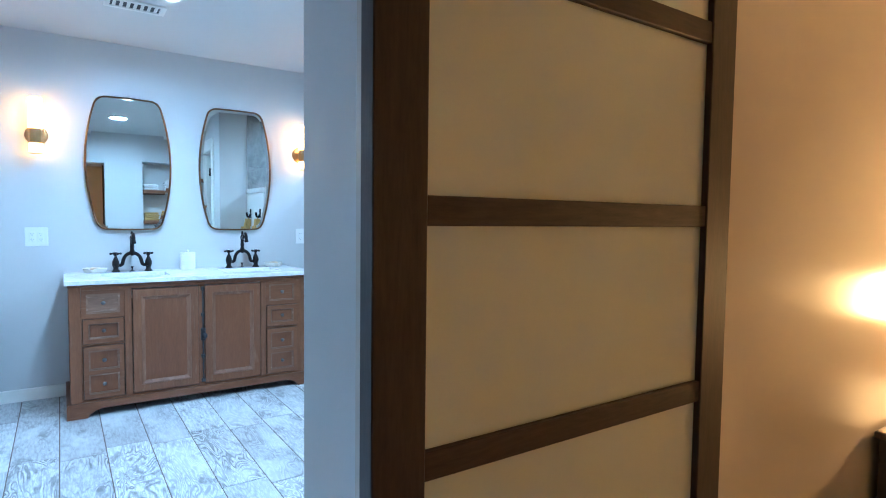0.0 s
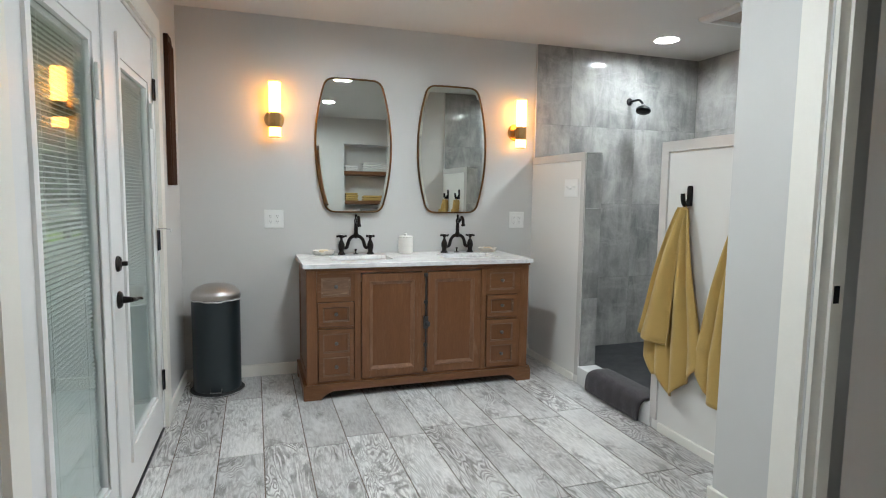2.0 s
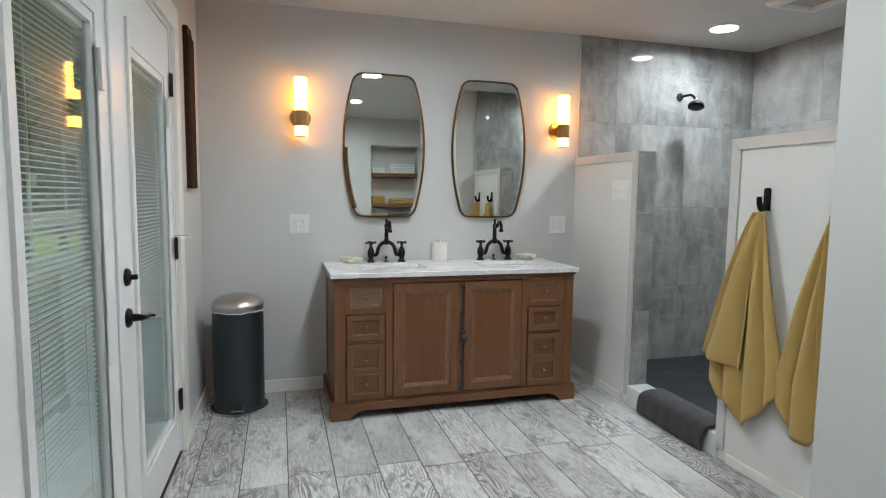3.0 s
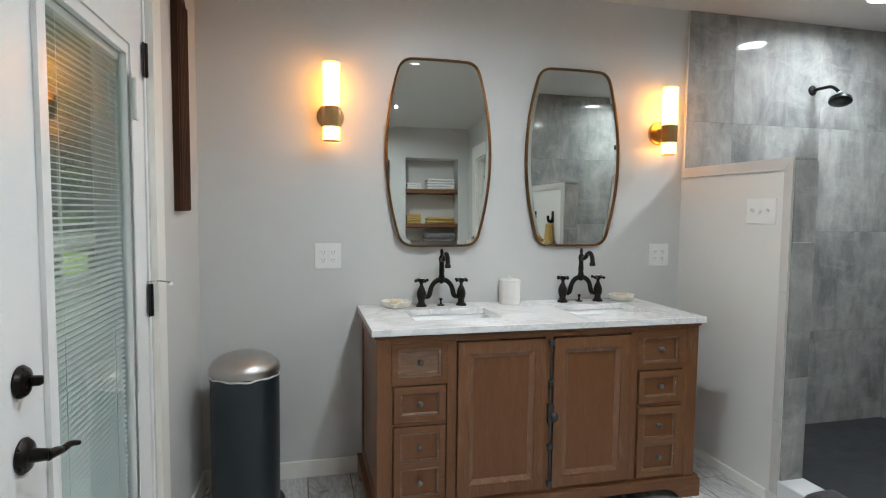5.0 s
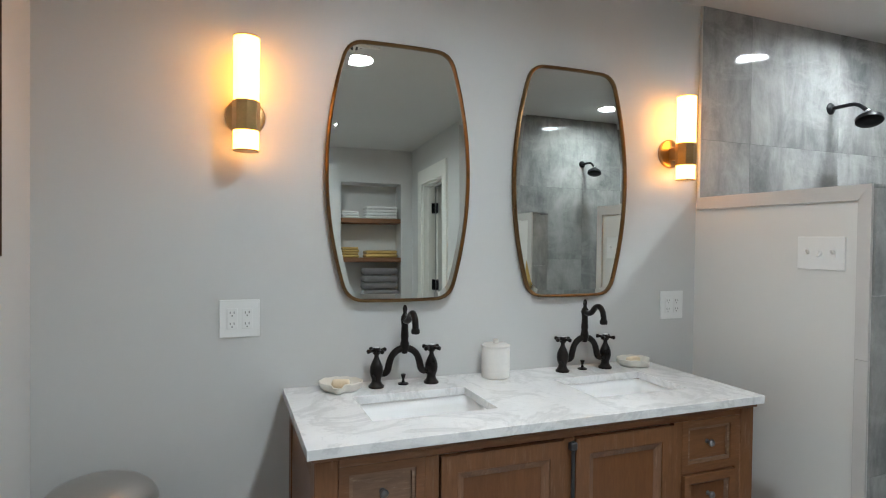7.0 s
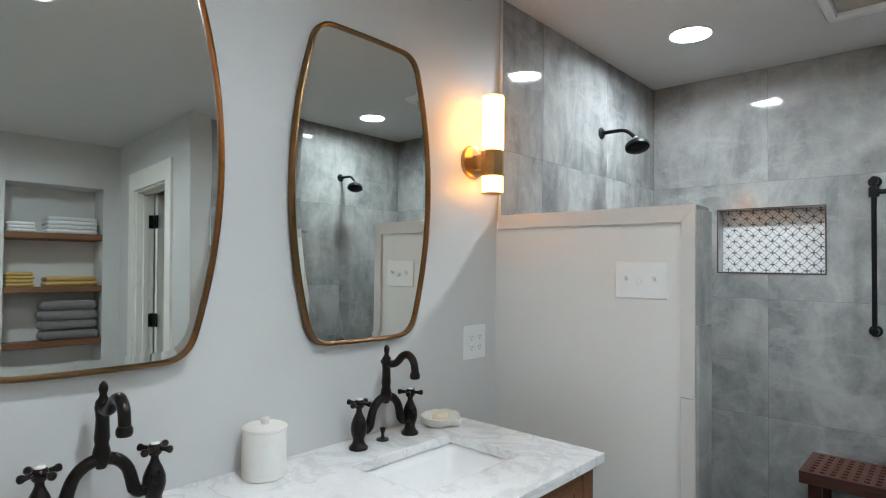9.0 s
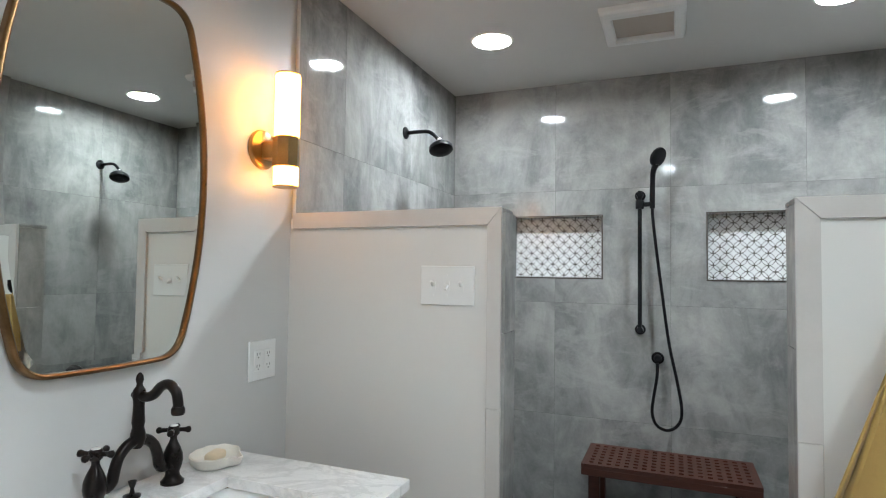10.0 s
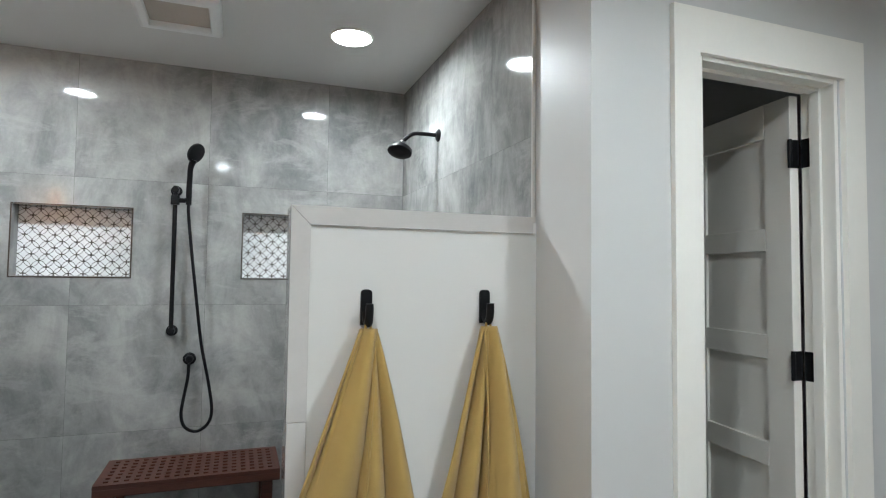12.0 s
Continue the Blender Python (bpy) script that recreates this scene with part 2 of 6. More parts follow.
FRAME = surf("copper_bronze_frame", (0.170, 0.098, 0.045), 0.33, 1.0, spread=0.25, scale=18, relief=0.08)
CHROME = surf("chrome", (0.75, 0.75, 0.75), 0.12, 1.0, spread=0.05)
STEEL = surf("brushed_steel", (0.50, 0.475, 0.45), 0.30, 1.0, spread=0.06, scale=5, fine=300, relief=0.06, stretch=(1, 1, 6))
SLATE = surf("slate_lacquer", (0.022, 0.032, 0.037), 0.40, 0.2, spread=0.06, scale=5, fine=260, relief=0.05, coat=0.15)
RUBBER = surf("black_rubber", (0.02, 0.02, 0.02), 0.7)
PORCELAIN = surf("white_porcelain", (0.90, 0.90, 0.89), 0.12, spread=0.015, relief=0.0)
CERAMIC = surf("matt_white_ceramic", (0.74, 0.725, 0.69), 0.45, spread=0.04, scale=14, fine=70, relief=0.12)
CREAM = surf("cream_ceramic", (0.78, 0.745, 0.67), 0.35, spread=0.05, scale=20, relief=0.06)
SOAP = surf("soap", (0.80, 0.66, 0.46), 0.55, spread=0.05, scale=20)
PLASTIC = surf("white_plastic", (0.80, 0.80, 0.785), 0.3, spread=0.01, relief=0.02)
SOCKETSLOT = surf("socket_slot", (0.12, 0.12, 0.12), 0.6)
SLOT = surf("dark_slot", (0.03, 0.03, 0.03), 0.6)
MUSTARD = cloth("mustard_terry", (0.52, 0.345, 0.105))
WHITE_TERRY = cloth("white_terry", (0.78, 0.78, 0.77))
GREY_TERRY = cloth("grey_terry", (0.19, 0.175, 0.175))
MATCLOTH = cloth("charcoal_mat_cloth", (0.032, 0.026, 0.031), 300, 0.8)
TEAK = wood("bench_teak", (0.042, 0.012, 0.007), (0.100, 0.031, 0.018), 0.42, "y", 16, coat=0.1)
BOARDWOOD = wood("walnut_board", (0.016, 0.006, 0.003), (0.062, 0.023, 0.010), 0.65, "z", 16)
BOARDWOOD.node_tree.nodes["Principled BSDF"].inputs["Specular IOR Level"].default_value = 0.2
BARNWOOD_Z = wood("barn_door_stile", (0.006, 0.0035, 0.0025), (0.064, 0.036, 0.023), 0.52, "z", 24)
BARNWOOD_X = wood("barn_door_rail", (0.006, 0.0035, 0.0025), (0.082, 0.047, 0.028), 0.52, "x", 26)
SHELFWOOD = wood("shelf_wood", (0.11, 0.045, 0.02), (0.25, 0.115, 0.05), 0.5, "x", 14)
FROSTED = surf("frosted_panel", (0.76, 0.82, 0.70), 0.22, spread=0.03, scale=2.5, fine=200, relief=0.02, coat=0.3)
MOSAIC = surf("mosaic_marble", (0.80, 0.80, 0.80), 0.2, spread=0.04, scale=25, fine=120, relief=0.03, vary=True)
MOSAICDARK = surf("mosaic_grout", (0.115, 0.100, 0.090), 0.55, spread=0.1, scale=20)
NICHETRIM = surf("niche_edge_metal", (0.07, 0.055, 0.045), 0.40, 0.6)
GRILLE = surf("fan_grille", (0.50, 0.43, 0.365), 0.55, spread=0.03)
SLAT = surf("blind_slat", (0.60, 0.645, 0.625), 0.4, spread=0.02, relief=0.0)
LENS = glow("led_diffuser", LED_COLOUR, LED)
LENS_SHOWER = glow("led_diffuser_shower", LED_COLOUR, LED_SHOWER)
OPAL = glow("opal_shade", SCONCE_COLOUR, SCONCE)
BEDSHADE = glow("bedside_shade", BEDSIDE_COLOUR, BEDSIDE)
GLASS = clear_glass("door_glass")
MIRROR, _t, _b = nodes_of("mirror_silver")
_b.inputs["Base Color"].default_value = (0.72, 0.755, 0.725, 1)
_b.inputs["Metallic"].default_value, _b.inputs["Roughness"].default_value = 1.0, 0.012


# ---- mesh helpers ----
def mesh_object(name, bm, material, parent=None, label="", smooth=None):
    me = bpy.data.meshes.new(name)
    bmesh.ops.recalc_face_normals(bm, faces=bm.faces)
    bm.to_mesh(me)
    bm.free()
    me.materials.append(material)
    if smooth:
        for p in me.polygons:
            p.use_smooth = True
        me.set_sharp_from_angle(angle=radians(smooth))
    ob = new(name, me)
    if parent:
        ob.parent = parent
    if label:
        ob["label"] = label
    return ob


def part(name, bm, material, parent, label="", smooth=None):
    return mesh_object(name, bm, material, parent, label, smooth)


def thing(name, place, label, category, group="", turn=0.0):
    ob = new(name)
    ob.empty_display_size = 0.05
    ob.matrix_basis = pose(*place, 0, 0, turn)
    return tagged(ob, label, category, group)


def structure(name, bm, material, label, category, smooth=None):
    return tagged(mesh_object(name, bm, material, None, "", smooth), label, category, kind="structure")


def box(x0, x1, y0, y1, z0, z1, bevel=0.0, bm=None, seg=1):
    own = bm is None or bevel > 0
    b = bmesh.new() if own else bm
    vs = [b.verts.new((x, y, z)) for z in (z0, z1) for y in (y0, y1) for x in (x0, x1)]
    for f in ((0, 2, 3, 1), (4, 5, 7, 6), (0, 1, 5, 4), (2, 6, 7, 3), (0, 4, 6, 2), (1, 3, 7, 5)):
        b.faces.new([vs[i] for i in f])
    if bevel > 0:
        bmesh.ops.bevel(b, geom=b.edges[:], offset=bevel, segments=seg, affect="EDGES", profile=0.5)
    if bm is not None and own:
        me = bpy.data.meshes.new("tmp")
        b.to_mesh(me)
        b.free()
        bm.from_mesh(me)
        bpy.data.meshes.remove(me)
        return bm
    return b


def slab(u0, u1, v0, v1, w0, w1, holes=(), axis="z", bm=None):
    """A plate across one axis with rectangular holes (u0, u1, v0, v1) right through it."""
    us = sorted({u0, u1, *[h[0] for h in holes], *[h[1] for h in holes]})
    vs = sorted({v0, v1, *[h[2] for h in holes], *[h[3] for h in holes]})
    us, vs = [u for u in us if u0 <= u <= u1], [v for v in vs if v0 <= v <= v1]
    put = {"z": lambda u, v, w: (u, v, w), "y": lambda u, v, w: (u, w, v), "x": lambda u, v, w: (w, u, v)}[axis]
    b = bm or bmesh.new()
    memo = {}

    def vert(i, j, k):
        if (i, j, k) not in memo:
            memo[i, j, k] = b.verts.new(put(us[i], vs[j], (w0, w1)[k]))
        return memo[i, j, k]

    def solid(i, j):
        if not (0 <= i < len(us) - 1 and 0 <= j < len(vs) - 1):
            return False
        u, v = (us[i] + us[i + 1]) / 2, (vs[j] + vs[j + 1]) / 2
        return not any(h[0] < u < h[1] and h[2] < v < h[3] for h in holes)

    for i in range(len(us) - 1):
        for j in range(len(vs) - 1):
            if not solid(i, j):
                continue
            for k in (0, 1):
                b.faces.new([vert(i, j, k), vert(i + 1, j, k), vert(i + 1, j + 1, k), vert(i, j + 1, k)])
            for (a, c), (di, dj) in ((((i, j), (i + 1, j)), (0, -1)), (((i, j + 1), (i + 1, j + 1)), (0, 1)), (((i, j), (i, j + 1)), (-1, 0)), (((i + 1, j), (i + 1, j + 1)), (1, 0))):
                if not solid(i + di, j + dj):
                    b.faces.new([vert(*a, 0), vert(*c, 0), vert(*c, 1), vert(*a, 1)])
    return b


def lathe(profile, seg=32, bm=None, at=(0, 0, 0), axis="z"):
    """A turned body from (radius, height) pairs."""
    b = bm or bmesh.new()
    put = {"z": lambda x, y, h: (x, y, h), "y": lambda x, y, h: (x, h, y), "x": lambda x, y, h: (h, x, y)}[axis]
    rings = []
    for r, h in profile:
        ring = []
        for i in range(seg):
            a = 2 * math.pi * i / seg
            p = put(r * math.cos(a), r * math.sin(a), h)
            ring.append(b.verts.new([p[k] + at[k] for k in range(3)]))
        rings.append(ring)
    for lo, hi in zip(rings, rings[1:]):
        for i in range(seg):
            b.faces.new((lo[i], lo[(i + 1) % seg], hi[(i + 1) % seg], hi[i]))
    b.faces.new(rings[0][::-1])
    b.faces.new(rings[-1])
    return b


def tube(points, radius, seg=12, bm=None, smooth_steps=0):
    """A round bar along points; radius may be one number or one for each point."""
    pts = [Vector(p) for p in points]
    rad = list(radius) if isinstance(radius, (list, tuple)) else [radius] * len(pts)
    if smooth_steps:
        fine, fr = [], []
        for i in range(len(pts) - 1):
            p0, p1, p2, p3 = pts[max(i - 1, 0)], pts[i], pts[i + 1], pts[min(i + 2, len(pts) - 1)]
            for s in range(smooth_steps):
                u = s / smooth_steps
                fine.append(0.5 * ((2 * p1) + (p2 - p0) * u + (2 * p0 - 5 * p1 + 4 * p2 - p3) * u * u + (3 * p1 - p0 - 3 * p2 + p3) * u ** 3))
                fr.append(rad[i] + (rad[i + 1] - rad[i]) * u)
        pts, rad = fine + [pts[-1]], fr + [rad[-1]]
    b = bm or bmesh.new()
    normal, rings = None, []
    for i, p in enumerate(pts):
        d = (pts[min(i + 1, len(pts) - 1)] - pts[max(i - 1, 0)]).normalized()
        if normal is None:
            normal = d.orthogonal().normalized()
        normal = (normal - d * normal.dot(d)).normalized()
        side = d.cross(normal)
        rings.append([b.verts.new(p + (normal * math.cos(a) + side * math.sin(a)) * rad[i]) for a in [2 * math.pi * k / seg for k in range(seg)]])
    for lo, hi in zip(rings, rings[1:]):
        for k in range(seg):
            b.faces.new((lo[k], lo[(k + 1) % seg], hi[(k + 1) % seg], hi[k]))
    b.faces.new(rings[0][::-1])
    b.faces.new(rings[-1])
    return b


def prism(outline, w0, w1, axis="z", bm=None):
    """A flat outline of (u, v) points pushed from w0 to w1."""
    put = {"z": lambda u, v, w: (u, v, w), "y": lambda u, v, w: (u, w, v), "x": lambda u, v, w: (w, u, v)}[axis]
    b = bm or bmesh.new()
    lo = [b.verts.new(put(u, v, w0)) for u, v in outline]
    hi = [b.verts.new(put(u, v, w1)) for u, v in outline]
    n = len(outline)
    b.faces.new(lo[::-1])
    b.faces.new(hi)
    for i in range(n):
        b.faces.new((lo[i], lo[(i + 1) % n], hi[(i + 1) % n], hi[i]))
    return b


def ring_mesh(loops):
    b = bmesh.new()
    rs = [[b.verts.new(p) for p in loop] for loop in loops]
    n = len(rs[0])
    for lo, hi in zip(rs, rs[1:] + rs[:1]):
        for k in range(n):
            b.faces.new((lo[k], lo[(k + 1) % n], hi[(k + 1) % n], hi[k]))
    bmesh.ops.remove_doubles(b, verts=b.verts[:], dist=1e-5)
    return b


# ---- the rooms ----
H = 2.432           # ceiling
XL = -0.724         # wall with the garden doors
YB = -3.585         # back wall with the towel niche
XW = 1.514           # wall with the small room's door
XB, YR = 3.352, -2.265   # shower: far wall and side wall

floor = structure("floor", slab(XL - 0.14, 1.83, YB - 0.26, 0.0, -0.12, -0.0035), GROUT, "wood-look porcelain plank floor with thin brown grout", "floor")
structure("floor_bedroom", slab(-2.6, 4.2, -7.2, YB - 0.261, -0.12, -0.002), CARPET, "plain carpeted bedroom floor", "floor")
LIGHTS = [(2.647, -0.460), (2.680, -1.816), (0.480, -1.195), (0.480, -2.640)]
CAN, CAN_UP = 0.0842, 0.011     # radius and depth of the recess above each ceiling light


def ceiling_mesh():
    """Ceiling slab with a round recess for each light."""
    b = slab(XL - 0.2, XB + 0.2, YB - 0.01, 0.2, H, H + 0.15, [(x - 0.1, x + 0.1, y - 0.1, y + 0.1) for x, y in LIGHTS])
    for x, y in LIGHTS:
        turns = [2 * math.pi * k / 48 for k in range(48)]
        square = [b.verts.new((x + 0.1 * math.cos(a) / max(abs(math.cos(a)), abs(math.sin(a))), y + 0.1 * math.sin(a) / max(abs(math.cos(a)), abs(math.sin(a))), H)) for a in turns]
        loops = [square] + [[b.verts.new((x + CAN * math.cos(a), y + CAN * math.sin(a), z)) for a in turns] for z in (H, H + CAN_UP + 0.01)]
        for lo, hi in zip(loops, loops[1:]):
            for k in range(48):
                b.faces.new((lo[(k + 1) % 48], lo[k], hi[k], hi[(k + 1) % 48]))
        b.faces.new(list(reversed(loops[-1])))
    return b


structure("ceiling", ceiling_mesh(), CEIL, "smooth painted ceiling", "ceiling")
structure("ceiling_bedroom", slab(-2.6, 4.2, -7.2, YB - 0.011, H, H + 0.15), CEIL, "smooth painted bedroom ceiling", "ceiling")
wall_north = structure("wall_north", slab(XL - 0.2, XB + 0.2, -0.1, H, 0.0, 0.16, axis="y"), WALL, "pale grey painted wall behind the vanity", "wall")
DOOR_Y0, DOOR_Y1, DOOR_TOP = -2.575, -0.780, 2.045
wall_west = structure("wall_west", slab(YB, 0.0, -0.1, H, XL - 0.16, XL, [(DOOR_Y0, DOOR_Y1, -0.02, DOOR_TOP)], "x"), WALL, "pale grey painted wall round the garden doors", "wall")
NX0, NX1, NZ0, NZ1 = 0.785, 1.395, 0.64, 2.09
OPEN_X0, OPEN_X1, OPEN_TOP = -0.62, 0.368, 2.05
structure("wall_south", slab(XL - 0.16, XW + 0.12, -0.1, H, YB - 0.225, YB, [(OPEN_X0, OPEN_X1, -0.2, OPEN_TOP), (NX0, NX1, NZ0, NZ1)], "y"), WALL, "pale grey painted wall with a plain opening and a towel niche", "wall")
structure("wall_bedroom", slab(-2.6, 4.2, -0.1, H, YB - 0.255, YB - 0.2252, [(OPEN_X0, OPEN_X1, -0.2, OPEN_TOP)], "y"), BEDWALL, "satin painted bedroom wall lit by lamplight", "wall")
structure("wall_bedroom_west", slab(-7.2, YB - 0.256, -0.1, H, -2.75, -2.6, axis="x"), BEDWALL, "plain painted bedroom wall", "wall")
structure("wall_bedroom_east", slab(-7.2, YB - 0.256, -0.1, H, 4.2, 4.35, axis="x"), BEDWALL, "plain painted bedroom wall", "wall")
structure("wall_bedroom_south", slab(-2.6, 4.2, -0.1, H, -7.35, -7.2, axis="y"), BEDWALL, "plain painted bedroom wall", "wall")
WC_Y0, WC_Y1, WC_TOP = -3.232, -2.640, 2.045
structure("wall_closet", slab(YB, YR, -0.1, H, XW, XW + 0.12, [(WC_Y0, WC_Y1, -0.2, WC_TOP)], "x"), WALL, "pale grey painted wall with a narrow doorway", "wall")
wall_side = structure("wall_shower_side", slab(XW + 0.12, XB + 0.2, -0.1, H, YR - 0.115, YR - 0.0, axis="y"), WALL, "pale grey painted end wall beside the shower", "wall")
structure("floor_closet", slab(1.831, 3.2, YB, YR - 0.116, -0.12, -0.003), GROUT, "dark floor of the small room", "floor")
structure("wall_closet_east", slab(YB, YR - 0.116, -0.1, H, 3.2, 3.3, axis="x"), WALL, "plain painted wall of the small room", "wall")
structure("wall_closet_south", slab(XW + 0.12, 3.2, -0.1, H, YB - 0.225, YB, axis="y"), WALL, "plain painted wall of the small room", "wall")
wall_east = structure("wall_east", slab(YR - 0.1, 0.0, -0.1, H, XB + 0.012, XB + 0.2, [(-0.873, -0.370, 1.345, 1.690), (-1.887, -1.384, 1.345, 1.690)], "x"), TILEGROUT, "grey tiled far wall of the shower with two niches", "wall")

# low walls that screen the shower
HWX0, HWX1, HWT = 1.815, 1.925, 1.545
HW1, HW2 = -0.757, -1.512
half_wall_1 = structure("wall_half_1", slab(HW1, 0.0, -0.1, HWT, HWX0, HWX1, axis="x"), HALFPAINT, "low painted wall screening the shower, beside the vanity", "wall")
half_wall_2 = structure("wall_half_2", slab(YR, HW2, -0.1, HWT, HWX0, HWX1, axis="x"), HALFPAINT, "low painted wall screening the shower, with towel hooks", "wall")
structure("shower_curb", box(HWX0 - 0.012, HWX1 + 0.02, HW2 + 0.001, HW1 - 0.001, -0.1, 0.118, 0.004), CURB, "white stone curb at the shower's entry", "curb")
shower_floor = structure("floor_shower", slab(1.926, XB + 0.01, YR + 0.001, -0.001, -0.1, 0.018), SHOWERFLOOR, "charcoal shower floor", "floor")

# baseboards
def baseboard(name, x0, x1, y0, y1, h, label):
    b = box(x0, x1, y0, y1, -0.003, h, 0.004)
    return structure(name, b, TRIM, label, "baseboard")

baseboard("baseboard_north", XL + 0.001, 0.06, -0.016, -0.0005, 0.082, "off-white painted baseboard behind the bin")
baseboard("baseboard_north_2", 1.46, HWX0 - 0.001, -0.016, -0.0005, 0.082, "off-white painted baseboard")
base_west = baseboard("baseboard_west", XL + 0.0005, XL + 0.016, -0.655, -0.017, 0.082, "off-white painted baseboard beside the garden doors")
base_west_2 = baseboard("baseboard_west_2", XL + 0.0005, XL + 0.016, YB + 0.001, -2.662, 0.082, "off-white painted baseboard")
baseboard("baseboard_half_1", HWX0 - 0.016, HWX0 - 0.0005, HW1 + 0.06, -0.017, 0.048, "white base strip at the low wall")
baseboard("baseboard_half_2", HWX0 - 0.016, HWX0 - 0.0005, YR + 0.001, HW2 - 0.062, 0.048, "white base strip at the low wall")
baseboard("baseboard_side", XW + 0.001, HWX0 - 0.017, YR + 0.0005, YR + 0.016, 0.082, "off-white painted baseboard")
baseboard("baseboard_closet", XW - 0.016, XW - 0.0005, -2.535, YR + 0.016, 0.082, "off-white painted baseboard at the corner")
baseboard("baseboard_closet_2", XW - 0.016, XW - 0.0005, YB + 0.001, -3.345, 0.082, "off-white painted baseboard")
baseboard("baseboard_south", OPEN_X1 + 0.001, XW - 0.017, YB + 0.0005, YB + 0.016, 0.082, "off-white painted baseboard")


# ---- garden doors ----
def casing(name, axis_x, proud, y0, y1, top, width, head, label):
    """Flat door casing: two sides and a head, butted."""
    ob = thing(name, (0, 0, 0), label, "door casing")
    ob["kind"] = "structure"
    a, b = sorted((axis_x, axis_x + proud))
    part("casing_side", box(a, b, y0 - width, y0, 0.0, top), TRIM, ob)
    part("casing_side", box(a, b, y1, y1 + width, 0.0, top), TRIM, ob)
    part("casing_head", box(a, b, y0 - width, y1 + width, top + 0.0001, top + head), TRIM, ob)
    return ob

casing_1 = casing("door_casing_1", XL, 0.018, DOOR_Y0 + 0.012, DOOR_Y1 + 0.014, DOOR_TOP - 0.005, 0.098, 0.11, "cream painted casing round the garden doors")
jamb = thing("door_jamb_1", (0, 0, 0), "white painted frame of the garden doors", "door frame")
jamb["kind"] = "structure"
part("jamb_side", box(XL - 0.15, XL - 0.001, DOOR_Y0, DOOR_Y0 + 0.02, 0.0, DOOR_TOP, 0.001), DOORWHITE, jamb)
part("jamb_side", box(XL - 0.15, XL - 0.001, DOOR_Y1 - 0.02, DOOR_Y1, 0.0, DOOR_TOP, 0.001), DOORWHITE, jamb)
part("jamb_head", box(XL - 0.15, XL - 0.001, DOOR_Y0 + 0.021, DOOR_Y1 - 0.021, DOOR_TOP - 0.02, DOOR_TOP, 0.001), DOORWHITE, jamb)
part("threshold", box(XL - 0.16, XL + 0.0, DOOR_Y0, DOOR_Y1, -0.02, 0.012, 0.003), IRON, jamb, "dark metal threshold")

LEAF_X1, LEAF_X0 = XL - 0.006, XL - 0.051
SLAT_STEP = 0.0150


